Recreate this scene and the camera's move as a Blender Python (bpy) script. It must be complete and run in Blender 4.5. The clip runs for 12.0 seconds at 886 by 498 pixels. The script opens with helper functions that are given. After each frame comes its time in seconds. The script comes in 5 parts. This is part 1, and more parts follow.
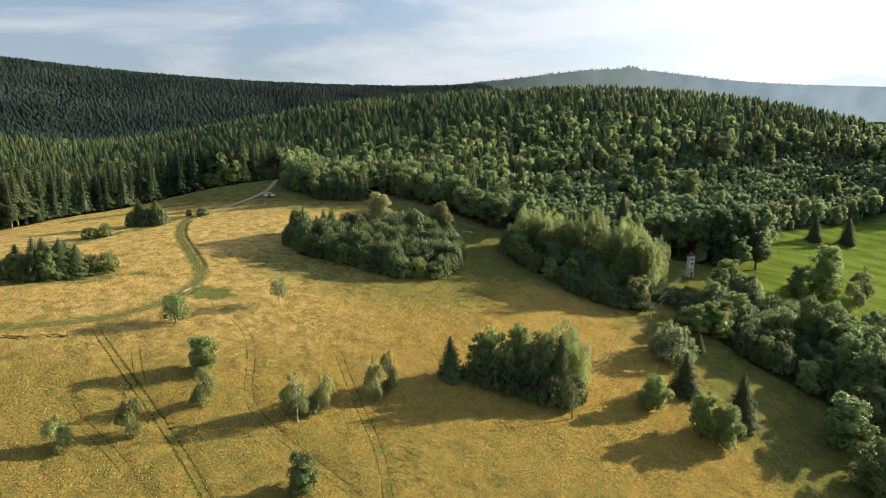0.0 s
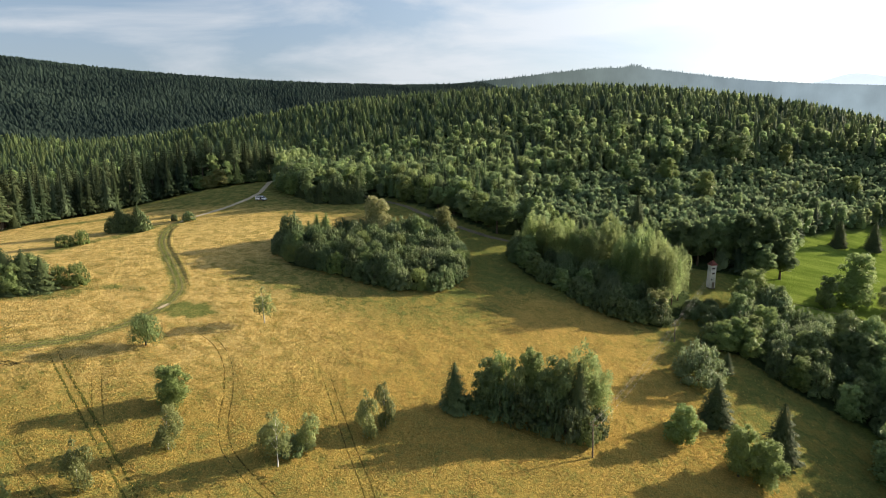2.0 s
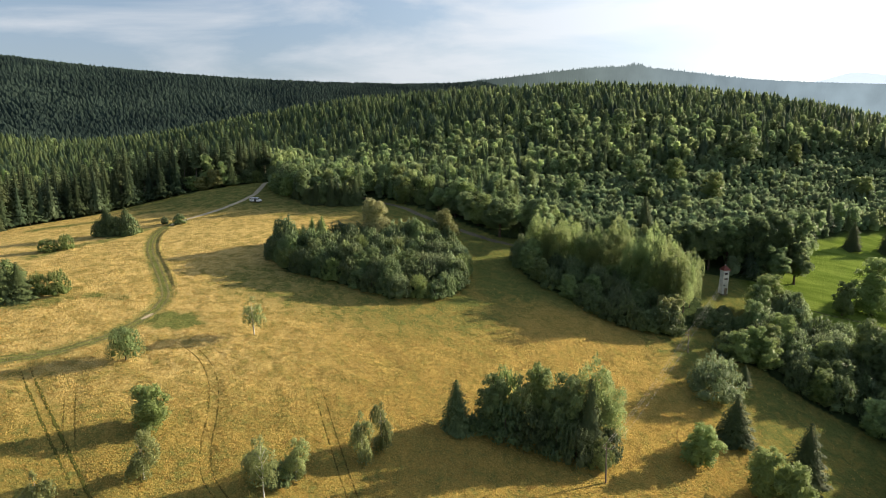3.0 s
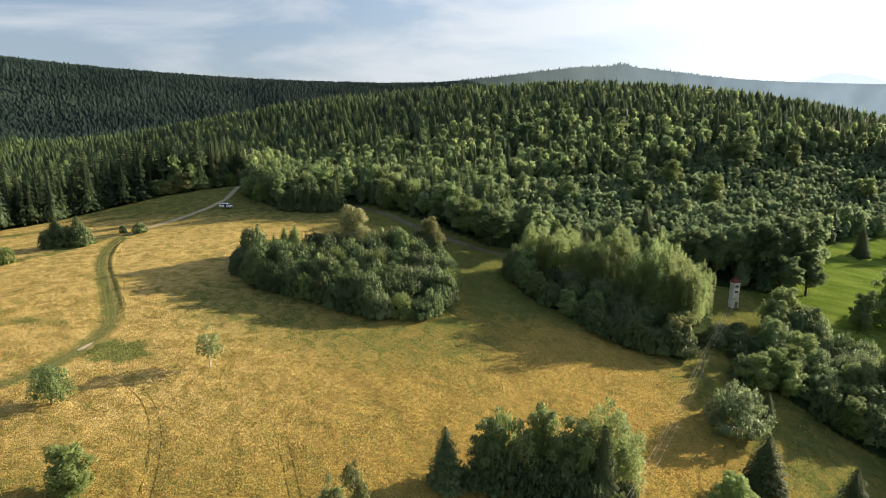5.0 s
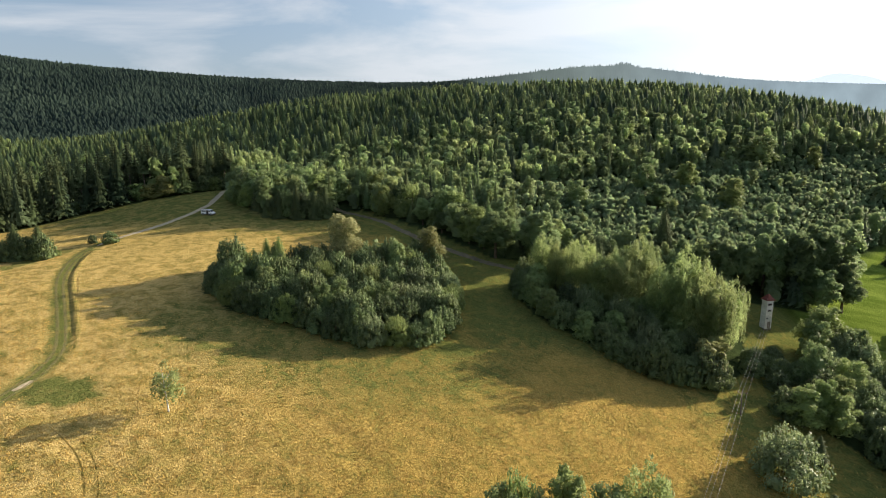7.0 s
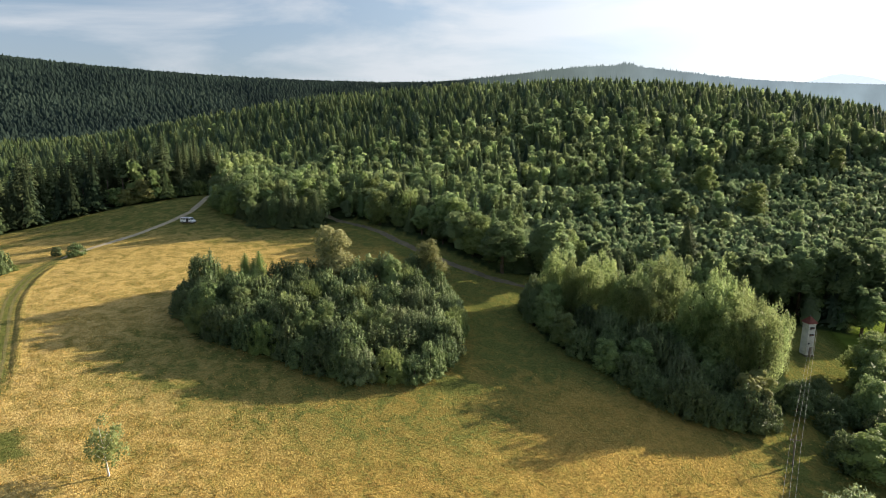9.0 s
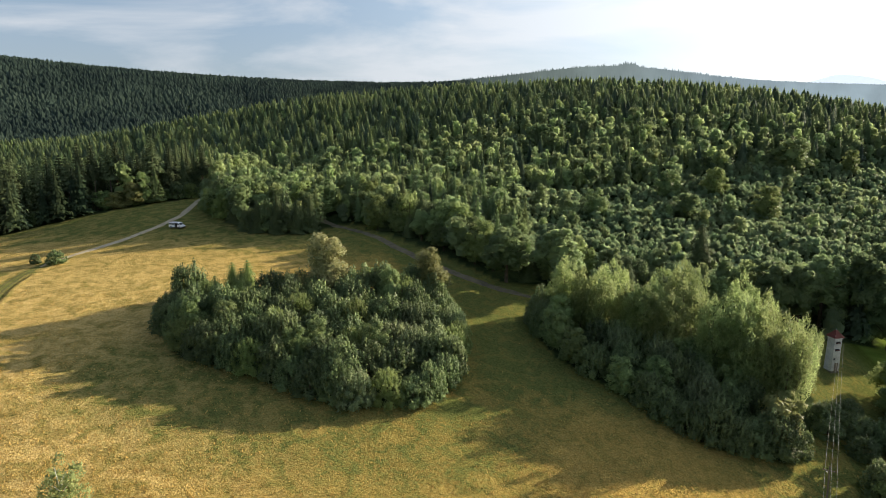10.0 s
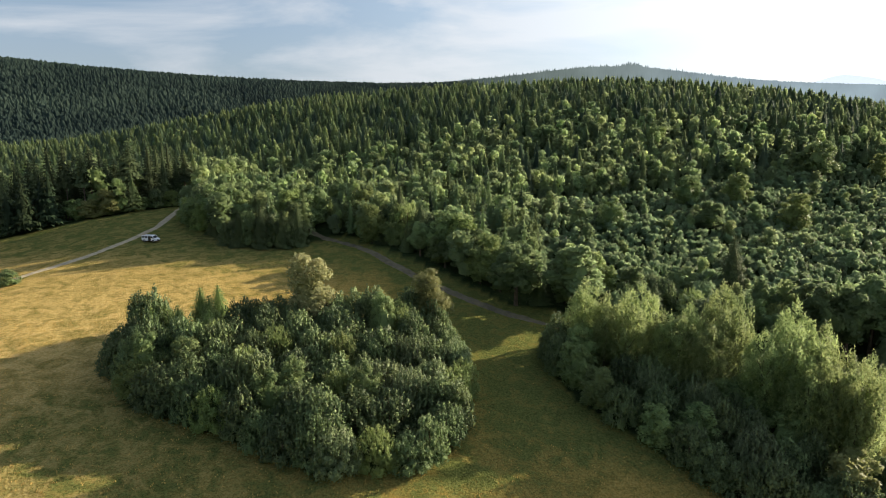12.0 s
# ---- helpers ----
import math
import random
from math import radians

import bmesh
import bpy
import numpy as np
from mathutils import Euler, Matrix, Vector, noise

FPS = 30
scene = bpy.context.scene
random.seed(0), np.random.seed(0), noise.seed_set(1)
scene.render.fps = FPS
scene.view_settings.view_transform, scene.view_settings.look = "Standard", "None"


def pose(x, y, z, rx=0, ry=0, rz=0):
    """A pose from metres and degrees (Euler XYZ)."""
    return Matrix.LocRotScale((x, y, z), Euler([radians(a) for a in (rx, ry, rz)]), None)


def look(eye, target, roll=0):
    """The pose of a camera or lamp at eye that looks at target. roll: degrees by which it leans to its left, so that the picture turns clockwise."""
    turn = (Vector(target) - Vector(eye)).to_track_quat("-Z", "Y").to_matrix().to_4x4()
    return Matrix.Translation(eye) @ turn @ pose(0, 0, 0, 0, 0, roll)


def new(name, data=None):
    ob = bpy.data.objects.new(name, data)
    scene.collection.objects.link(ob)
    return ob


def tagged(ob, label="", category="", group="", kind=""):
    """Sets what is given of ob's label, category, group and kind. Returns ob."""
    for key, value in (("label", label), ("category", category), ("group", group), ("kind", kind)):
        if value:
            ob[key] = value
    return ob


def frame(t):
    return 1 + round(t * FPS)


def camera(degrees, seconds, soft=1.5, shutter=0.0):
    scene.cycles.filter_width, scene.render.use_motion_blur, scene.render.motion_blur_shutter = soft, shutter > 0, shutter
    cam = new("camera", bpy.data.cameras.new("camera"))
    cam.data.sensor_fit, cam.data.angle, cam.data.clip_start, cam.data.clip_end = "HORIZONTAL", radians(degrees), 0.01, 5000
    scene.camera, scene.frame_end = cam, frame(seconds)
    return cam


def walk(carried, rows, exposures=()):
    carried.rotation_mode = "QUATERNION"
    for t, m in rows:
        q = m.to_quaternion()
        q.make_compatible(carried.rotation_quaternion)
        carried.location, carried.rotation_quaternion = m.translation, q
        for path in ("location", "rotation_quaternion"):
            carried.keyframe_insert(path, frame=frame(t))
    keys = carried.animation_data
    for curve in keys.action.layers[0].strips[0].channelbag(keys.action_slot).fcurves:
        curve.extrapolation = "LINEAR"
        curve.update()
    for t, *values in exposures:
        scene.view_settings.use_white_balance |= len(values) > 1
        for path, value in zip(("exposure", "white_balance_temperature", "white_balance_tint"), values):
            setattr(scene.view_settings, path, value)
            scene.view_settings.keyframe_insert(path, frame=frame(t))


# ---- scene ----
cam = camera(72.7, 12.0, soft=0.8)
METRES, EYE, TILT, LEAN, TURN = 110.0, 45.0, -11.7, 0.0, 0.0
ROWS = [
    (0.0, 0.0, 0.0, 0.0, 0.0, 0.0, 0.0),
    (0.5, -0.0008, 0.0337, 0.0068, 0.03, -0.01, 0.01),
    (1.0, -0.0018, 0.0697, 0.0139, 0.05, -0.02, 0.01),
    (1.5, -0.0027, 0.1073, 0.0211, 0.08, -0.04, 0.01),
    (2.0, -0.0031, 0.146, 0.0288, 0.12, -0.06, 0.01),
    (2.5, -0.0041, 0.1856, 0.0365, 0.13, -0.09, 0.02),
    (3.0, -0.0049, 0.2257, 0.0442, 0.14, -0.11, 0.03),
    (3.5, -0.0055, 0.2665, 0.0523, -0.23, -0.12, 0.1),
    (5.5, -0.0051, 0.4322, 0.085, -1.27, -0.12, 0.29),
    (6.0, -0.0046, 0.4743, 0.0933, -1.26, -0.11, 0.28),
    (6.5, -0.0042, 0.5164, 0.102, -1.26, -0.11, 0.27),
    (7.0, -0.0039, 0.5584, 0.1105, -1.25, -0.1, 0.26),
    (9.0, -0.0027, 0.7264, 0.1453, -1.24, -0.06, 0.17),
    (9.5, -0.0025, 0.7687, 0.1541, -1.22, -0.05, 0.16),
    (10.0, -0.0021, 0.8111, 0.1633, -1.21, -0.03, 0.15),
    (10.5, -0.0015, 0.8531, 0.1731, -1.19, -0.01, 0.15),
    (11.0, -0.0008, 0.8951, 0.1826, -1.16, 0.02, 0.17),
    (11.5, 0.0004, 0.9369, 0.1922, -1.13, 0.05, 0.17),
    (12.0, 0.0008, 0.9791, 0.2025, -1.13, 0.06, 0.18),
]
walk(cam, [(t, pose(0, 0, EYE, TILT, LEAN, TURN) @ pose(METRES * x, METRES * y, METRES * z, 90 + pitch, roll, yaw)) for t, x, y, z, yaw, pitch, roll in ROWS])

# ---- sky, sun, exposure ----
SUN_EL, SUN_AZ = 15.2, 63.0          # degrees above the horizon, degrees to the right of +y
scene.view_settings.exposure = 1.12

world = bpy.data.worlds.new("sky")
scene.world = world
world.use_nodes = True
wn, wl = world.node_tree.nodes, world.node_tree.links
wn.clear()
w_out = wn.new("ShaderNodeOutputWorld")
w_bg = wn.new("ShaderNodeBackground")
w_sky = wn.new("ShaderNodeTexSky")
w_sky.sky_type = "NISHITA"
w_sky.sun_disc = False
w_sky.sun_elevation, w_sky.sun_rotation = radians(SUN_EL), radians(SUN_AZ)
w_sky.air_density, w_sky.dust_density, w_sky.altitude = 1.0, 0.9, 700
w_co = wn.new("ShaderNodeTexCoord")
w_map = wn.new("ShaderNodeMapping")
w_map.inputs["Scale"].default_value = (1.0, 1.0, 4.2)
w_map.inputs["Rotation"].default_value = (0.05, -0.06, 0.3)
w_noise = wn.new("ShaderNodeTexNoise")
w_noise.inputs["Scale"].default_value = 2.3
w_noise.inputs["Detail"].default_value = 7.0
w_noise.inputs["Roughness"].default_value = 0.55
w_noise.inputs["Distortion"].default_value = 0.4
w_ramp = wn.new("ShaderNodeValToRGB")
w_ramp.color_ramp.elements[0].position, w_ramp.color_ramp.elements[1].position = 0.43, 0.60
w_mix = wn.new("ShaderNodeMix")
w_mix.data_type = "RGBA"
w_veil = wn.new("ShaderNodeMix")          # thin high haze over the blue
w_veil.data_type = "RGBA"
w_high = wn.new("ShaderNodeSeparateXYZ")
w_low = wn.new("ShaderNodeMapRange")
w_low.interpolation_type = "SMOOTHSTEP"
w_low.inputs["From Min"].default_value, w_low.inputs["From Max"].default_value = -0.05, 0.65
w_low.inputs["To Min"].default_value, w_low.inputs["To Max"].default_value = 0.75, 0.0
wl.new(w_co.outputs["Generated"], w_high.inputs["Vector"])
wl.new(w_high.outputs["Z"], w_low.inputs["Value"]), wl.new(w_low.outputs["Result"], w_veil.inputs["Factor"])
w_veil.inputs["B"].default_value = (1.6, 2.0, 2.8, 1)
w_gain = wn.new("ShaderNodeMix")          # clouds: the sky's own light, whiter and brighter
w_gain.data_type = "RGBA"
w_gain.inputs["Factor"].default_value = 0.75
w_gain.inputs["B"].default_value = (4.0, 4.2, 4.5, 1)
w_bg.inputs["Strength"].default_value = 0.083
wl.new(w_co.outputs["Generated"], w_map.inputs["Vector"])
wl.new(w_map.outputs["Vector"], w_noise.inputs["Vector"])
wl.new(w_noise.outputs["Fac"], w_ramp.inputs["Fac"])
w_thin = wn.new("ShaderNodeMath")
w_thin.operation = "MULTIPLY"
w_deck = wn.new("ShaderNodeMapRange")
w_deck.inputs["From Min"].default_value, w_deck.inputs["From Max"].default_value = 0.25, 0.75
w_deck.inputs["To Min"].default_value, w_deck.inputs["To Max"].default_value = 1.0, 0.4
wl.new(w_high.outputs["Z"], w_deck.inputs["Value"])
wl.new(w_ramp.outputs["Color"], w_thin.inputs[0]), wl.new(w_deck.outputs["Result"], w_thin.inputs[1])
wl.new(w_thin.outputs["Value"], w_mix.inputs["Factor"])
wl.new(w_sky.outputs["Color"], w_veil.inputs["A"])
wl.new(w_veil.outputs["Result"], w_gain.inputs["A"])
wl.new(w_veil.outputs["Result"], w_mix.inputs["A"])
wl.new(w_gain.outputs["Result"], w_mix.inputs["B"])
# the haze round the sun: a smooth white aureole
w_dot = wn.new("ShaderNodeVectorMath")
w_dot.operation = "DOT_PRODUCT"
w_dot.inputs[1].default_value = (math.sin(radians(SUN_AZ)) * math.cos(radians(SUN_EL)), math.cos(radians(SUN_AZ)) * math.cos(radians(SUN_EL)), math.sin(radians(SUN_EL)))
w_pos = wn.new("ShaderNodeMath")
w_pos.operation, w_pos.inputs[1].default_value = "MAXIMUM", 0.0
w_pow = wn.new("ShaderNodeMath")
w_pow.operation, w_pow.inputs[1].default_value = "POWER", 3.0
w_add = wn.new("ShaderNodeMix")
w_add.data_type, w_add.blend_type = "RGBA", "ADD"
w_add.clamp_factor = False
w_add.inputs["B"].default_value = (5.0, 5.0, 4.9, 1)
wl.new(w_co.outputs["Generated"], w_dot.inputs[0])
wl.new(w_dot.outputs["Value"], w_pos.inputs[0])
wl.new(w_pos.outputs["Value"], w_pow.inputs[0])
wl.new(w_pow.outputs["Value"], w_add.inputs["Factor"])
wl.new(w_mix.outputs["Result"], w_add.inputs["A"])
wl.new(w_add.outputs["Result"], w_bg.inputs["Color"])
wl.new(w_bg.outputs["Background"], w_out.inputs["Surface"])

sun = new("sun", bpy.data.lights.new("sun", "SUN"))
sun.data.energy, sun.data.angle, sun.data.color = 5.2, radians(0.6), (1.0, 0.86, 0.66)
sun_dir = Vector((math.sin(radians(SUN_AZ)) * math.cos(radians(SUN_EL)), math.cos(radians(SUN_AZ)) * math.cos(radians(SUN_EL)), math.sin(radians(SUN_EL))))
sun.matrix_world = look(sun_dir * 900 + Vector((0, 200, 0)), (0, 200, 0))


# ---- materials ----
def material(name):
    m = bpy.data.materials.new(name)
    m.use_nodes = True
    n, l = m.node_tree.nodes, m.node_tree.links
    return m, n, l, n["Principled BSDF"]


def plain(name, colour, rough=0.6, metal=0.0, spots=0.25, scale=6.0, bump=0.15):
    """A surface with stains and fine relief in object coordinates."""
    m, n, l, b = material(name)
    co, a, c = n.new("ShaderNodeTexCoord"), n.new("ShaderNodeTexNoise"), n.new("ShaderNodeTexNoise")
    a.inputs["Scale"].default_value, a.inputs["Detail"].default_value = scale * 0.25, 5
    c.inputs["Scale"].default_value, c.inputs["Detail"].default_value = scale * 3, 4
    add = n.new("ShaderNodeMath")
    add.operation = "ADD"
    ramp = n.new("ShaderNodeMapRange")
    ramp.inputs["From Min"].default_value, ramp.inputs["From Max"].default_value = 0.7, 1.3
    ramp.inputs["To Min"].default_value, ramp.inputs["To Max"].default_value = 1 - spots, 1 + spots
    hsv = n.new("ShaderNodeHueSaturation")
    hsv.inputs["Color"].default_value = (*colour, 1)
    bp = n.new("ShaderNodeBump")
    bp.inputs["Strength"].default_value, bp.inputs["Distance"].default_value = bump, 0.05
    for k in (a, c):
        l.new(co.outputs["Object"], k.inputs["Vector"])
    l.new(a.outputs["Fac"], add.inputs[0]), l.new(c.outputs["Fac"], add.inputs[1])
    l.new(add.outputs["Value"], ramp.inputs["Value"]), l.new(ramp.outputs["Result"], hsv.inputs["Value"])
    l.new(hsv.outputs["Color"], b.inputs["Base Color"])
    l.new(c.outputs["Fac"], bp.inputs["Height"]), l.new(bp.outputs["Normal"], b.inputs["Normal"])
    b.inputs["Roughness"].default_value, b.inputs["Metallic"].default_value = rough, metal
    if rough > 0.85:
        b.inputs["Specular IOR Level"].default_value = 0.1
    return m


def leaf(name, dark, light, through_light=0.3, patch=0.12, rough=0.6, gloss=0.18, rounded=0.5, speckle=0.5):
    """Foliage: each leaf clump differs, each tree differs, and light passes through."""
    m, n, l, b = material(name)
    geo, info, co = n.new("ShaderNodeNewGeometry"), n.new("ShaderNodeObjectInfo"), n.new("ShaderNodeTexCoord")
    spot = n.new("ShaderNodeTexNoise")
    spot.inputs["Scale"].default_value, spot.inputs["Detail"].default_value = patch, 3
    place = n.new("ShaderNodeNewGeometry")
    l.new(place.outputs["Position"], spot.inputs["Vector"])
    s1 = n.new("ShaderNodeMath")
    s1.operation, s1.inputs[1].default_value = "MULTIPLY", speckle
    l.new(geo.outputs["Random Per Island"], s1.inputs[0])
    tone, s0 = n.new("ShaderNodeAttribute"), n.new("ShaderNodeMath")
    tone.attribute_name = "tone"
    s0.operation, s0.inputs[1].default_value = "MULTIPLY_ADD", 0.5
    l.new(tone.outputs["Fac"], s0.inputs[0]), l.new(s1.outputs["Value"], s0.inputs[2])
    wide = n.new("ShaderNodeMapRange")
    wide.inputs["From Min"].default_value, wide.inputs["From Max"].default_value = 0.32, 0.68
    wide.inputs["To Min"].default_value, wide.inputs["To Max"].default_value = -0.25, 0.45
    l.new(spot.outputs["Fac"], wide.inputs["Value"])
    s2 = n.new("ShaderNodeMath")
    s2.operation = "ADD"
    s2.use_clamp = True
    l.new(s0.outputs["Value"], s2.inputs[0]), l.new(wide.outputs["Result"], s2.inputs[1])
    mix = n.new("ShaderNodeMix")
    mix.data_type = "RGBA"
    mix.inputs["A"].default_value, mix.inputs["B"].default_value = (*dark, 1), (*light, 1)
    l.new(s2.outputs["Value"], mix.inputs["Factor"])
    hsv = n.new("ShaderNodeHueSaturation")
    hue = n.new("ShaderNodeMapRange")
    hue.inputs["To Min"].default_value, hue.inputs["To Max"].default_value = 0.493, 0.508
    val = n.new("ShaderNodeMapRange")
    val.inputs["To Min"].default_value, val.inputs["To Max"].default_value = 0.75, 1.25
    l.new(info.outputs["Random"], hue.inputs["Value"]), l.new(info.outputs["Random"], val.inputs["Value"])
    l.new(hue.outputs["Result"], hsv.inputs["Hue"]), l.new(val.outputs["Result"], hsv.inputs["Value"])
    l.new(mix.outputs["Result"], hsv.inputs["Color"])
    l.new(hsv.outputs["Color"], b.inputs["Base Color"])
    b.inputs["Roughness"].default_value = rough
    b.inputs["Specular IOR Level"].default_value = gloss
    bend, turned, both = n.new("ShaderNodeAttribute"), n.new("ShaderNodeVectorTransform"), n.new("ShaderNodeMix")
    bend.attribute_name = "bend"
    turned.vector_type, turned.convert_from, turned.convert_to = "NORMAL", "OBJECT", "WORLD"
    both.data_type = "VECTOR"
    both.inputs["Factor"].default_value = rounded
    even = n.new("ShaderNodeVectorMath")
    even.operation = "NORMALIZE"
    l.new(bend.outputs["Vector"], turned.inputs["Vector"])
    l.new(geo.outputs["Normal"], both.inputs["A"]), l.new(turned.outputs["Vector"], both.inputs["B"])
    l.new(both.outputs["Result"], even.inputs[0]), l.new(even.outputs["Vector"], b.inputs["Normal"])
    tr = n.new("ShaderNodeBsdfTranslucent")
    glow = n.new("ShaderNodeHueSaturation")
    glow.inputs["Hue"].default_value, glow.inputs["Saturation"].default_value, glow.inputs["Value"].default_value = 0.495, 0.88, 1.35
    l.new(hsv.outputs["Color"], glow.inputs["Color"]), l.new(glow.outputs["Color"], tr.inputs["Color"])
    sh = n.new("ShaderNodeMixShader")
    sh.inputs["Fac"].default_value = through_light
    l.new(b.outputs["BSDF"], sh.inputs[1]), l.new(tr.outputs["BSDF"], sh.inputs[2])
    l.new(sh.outputs["Shader"], n["Material Output"].inputs["Surface"])
    return m


HILL = dict(patch=0.035, rounded=0.93, speckle=0.14, gloss=0.05)
LEAF = {
    "oak": leaf("leaves_mid_green", (0.085, 0.135, 0.046), (0.230, 0.295, 0.105), 0.36),
    "light": leaf("leaves_light_green", (0.125, 0.180, 0.052), (0.255, 0.315, 0.098), 0.44),
    "shrub": leaf("leaves_dark_green", (0.050, 0.085, 0.034), (0.185, 0.245, 0.088), 0.22, gloss=0.3, rounded=0.72),
    "poplar": leaf("leaves_yellow_green", (0.140, 0.200, 0.066), (0.300, 0.362, 0.122), 0.5),
    "birch": leaf("leaves_grey_green", (0.150, 0.185, 0.062), (0.305, 0.335, 0.125), 0.45),
    "spruce": leaf("needles_dark", (0.046, 0.070, 0.028), (0.110, 0.138, 0.052), 0.2, rough=0.8),
    "pine": leaf("needles_olive", (0.038, 0.056, 0.025), (0.110, 0.136, 0.056), 0.26, rough=0.8),
    "straw": leaf("seed_heads_straw", (0.20, 0.225, 0.08), (0.44, 0.43, 0.19), 0.4),
    "autumn": leaf("leaves_rust_yellow", (0.15, 0.165, 0.055), (0.28, 0.285, 0.10), 0.42),
    "willow": leaf("leaves_silver_green", (0.095, 0.142, 0.056), (0.245, 0.305, 0.132), 0.26, gloss=0.35, rounded=0.72),
    # far needles carry the blue of distance haze in their colour
    "ridge": leaf("needles_haze_blue", (0.020, 0.034, 0.029), (0.062, 0.090, 0.062), 0.0, 0.009, 0.9, 0.05, 0.9, 0.15),
    # hill copies, save hill_dark: paler, with distance haze put into the colour
    "hill_leaf": leaf("hill_leaves_mid_hazed", (0.130, 0.195, 0.082), (0.285, 0.358, 0.152), 0.52, **HILL),
    "hill_light": leaf("hill_leaves_light_hazed", (0.195, 0.270, 0.100), (0.350, 0.420, 0.165), 0.54, **HILL),
    "hill_shrub": leaf("hill_leaves_dull_hazed", (0.125, 0.185, 0.086), (0.235, 0.295, 0.140), 0.42, **HILL),
    "hill_pine": leaf("hill_needles_olive_hazed", (0.110, 0.165, 0.074), (0.285, 0.350, 0.140), 0.44, **HILL),
    # needles by the meadow edge, darkened in colour to stand for shade
    "hill_dark": leaf("wood_needles_shade", (0.038, 0.060, 0.031), (0.100, 0.130, 0.056), 0.22, **HILL),
    "hill_spruce": leaf("hill_needles_dark_hazed", (0.060, 0.096, 0.055), (0.140, 0.186, 0.092), 0.24, **HILL),
}
BARK = plain("bark_grey_brown", (0.10, 0.075, 0.05), 0.9, spots=0.5, bump=0.6)
BIRCH_BARK = plain("bark_white_birch", (0.62, 0.60, 0.55), 0.7, spots=0.45, scale=3, bump=0.3)
FOREST_BARK = plain("bark_pale_conifer", (0.20, 0.16, 0.12), 0.9, spots=0.4, bump=0.5)


def grass_colour(n, l):
    """Dry straw broken by greener patches. Returns the colour socket and a relief socket."""
    co = n.new("ShaderNodeNewGeometry").outputs["Position"]
    mp = n.new("ShaderNodeMapping")
    mp.inputs["Scale"].default_value = (1.0, 1.0, 0.2)
    l.new(co, mp.inputs["Vector"])

    def noise_at(scale, detail, rough=0.55, distort=0.0):
        k = n.new("ShaderNodeTexNoise")
        k.inputs["Scale"].default_value, k.inputs["Detail"].default_value = scale, detail
        k.inputs["Roughness"].default_value, k.inputs["Distortion"].default_value = rough, distort
        l.new(mp.outputs["Vector"], k.inputs["Vector"])
        return k.outputs["Fac"]

    def spread(sock, lo, hi, a=0.0, b=1.0):
        k = n.new("ShaderNodeMapRange")
        k.inputs["From Min"].default_value, k.inputs["From Max"].default_value = lo, hi
        k.inputs["To Min"].default_value, k.inputs["To Max"].default_value = a, b
        l.new(sock, k.inputs["Value"])
        return k.outputs["Result"]

    def blend(fac, a, b):
        k = n.new("ShaderNodeMix")
        k.data_type = "RGBA"
        l.new(fac, k.inputs["Factor"])
        for s, v in (("A", a), ("B", b)):
            if isinstance(v, tuple):
                k.inputs[s].default_value = (*v, 1)
            else:
                l.new(v, k.inputs[s])
        return k.outputs["Result"]

    big, mid, fine, hair = noise_at(0.045, 4), noise_at(0.30, 5, 0.6, 0.8), noise_at(1.5, 5, 0.72, 0.6), noise_at(3.2, 4, 0.8, 0.4)
    straw = blend(spread(mid, 0.3, 0.7), (0.49, 0.305, 0.066), (0.72, 0.47, 0.12))
    straw = blend(spread(big, 0.35, 0.65), straw, (0.53, 0.355, 0.08))
    straw = blend(spread(fine, 0.48, 0.66, 0.0, 0.7), straw, (0.26, 0.19, 0.042))
    straw = blend(spread(hair, 0.5, 0.62, 0.0, 0.58), straw, (0.25, 0.19, 0.042))
    straw = blend(spread(hair, 0.50, 0.36, 0.0, 0.5), straw, (0.88, 0.63, 0.175))
    green = blend(spread(fine, 0.3, 0.7), (0.095, 0.135, 0.022), (0.20, 0.25, 0.05))
    green = blend(spread(hair, 0.46, 0.62, 0.0, 0.8), green, (0.06, 0.085, 0.017))
    green = blend(spread(mid, 0.58, 0.8, 0.0, 0.5), green, (0.34, 0.32, 0.10))
    at = n.new("ShaderNodeAttribute")
    at.attribute_name = "green"
    olive = blend(spread(fine, 0.3, 0.7), (0.15, 0.185, 0.048), (0.31, 0.325, 0.10))
    olive = blend(spread(hair, 0.46, 0.62, 0.0, 0.85), olive, (0.075, 0.09, 0.024))
    green = blend(spread(at.outputs["Fac"], 1.0, 1.3), olive, green)
    streak = n.new("ShaderNodeTexNoise")
    streak.inputs["Scale"].default_value, streak.inputs["Detail"].default_value = 0.09, 4
    tilt = n.new("ShaderNodeMapping")
    tilt.inputs["Rotation"].default_value, tilt.inputs["Scale"].default_value = (0, 0, 0.5), (0.5, 2.4, 0.2)
    l.new(co, tilt.inputs["Vector"]), l.new(tilt.outputs["Vector"], streak.inputs["Vector"])
    lush = blend(spread(streak.outputs["Fac"], 0.38, 0.62), (0.15, 0.225, 0.036), (0.26, 0.345, 0.066))
    lush = blend(spread(fine, 0.45, 0.7, 0.0, 0.5), lush, (0.09, 0.14, 0.025))
    green = blend(spread(at.outputs["Fac"], 1.33, 1.4), green, lush)
    k = n.new("ShaderNodeMath")
    k.operation = "ADD"
    l.new(at.outputs["Fac"], k.inputs[0]), l.new(spread(mid, 0.42, 0.70, -0.12, 0.5), k.inputs[1])
    g = n.new("ShaderNodeMath")
    g.operation, g.use_clamp = "ADD", True
    l.new(k.outputs["Value"], g.inputs[0]), l.new(spread(fine, 0.35, 0.65, -0.18, 0.26), g.inputs[1])
    relief = n.new("ShaderNodeMath")
    relief.operation = "ADD"
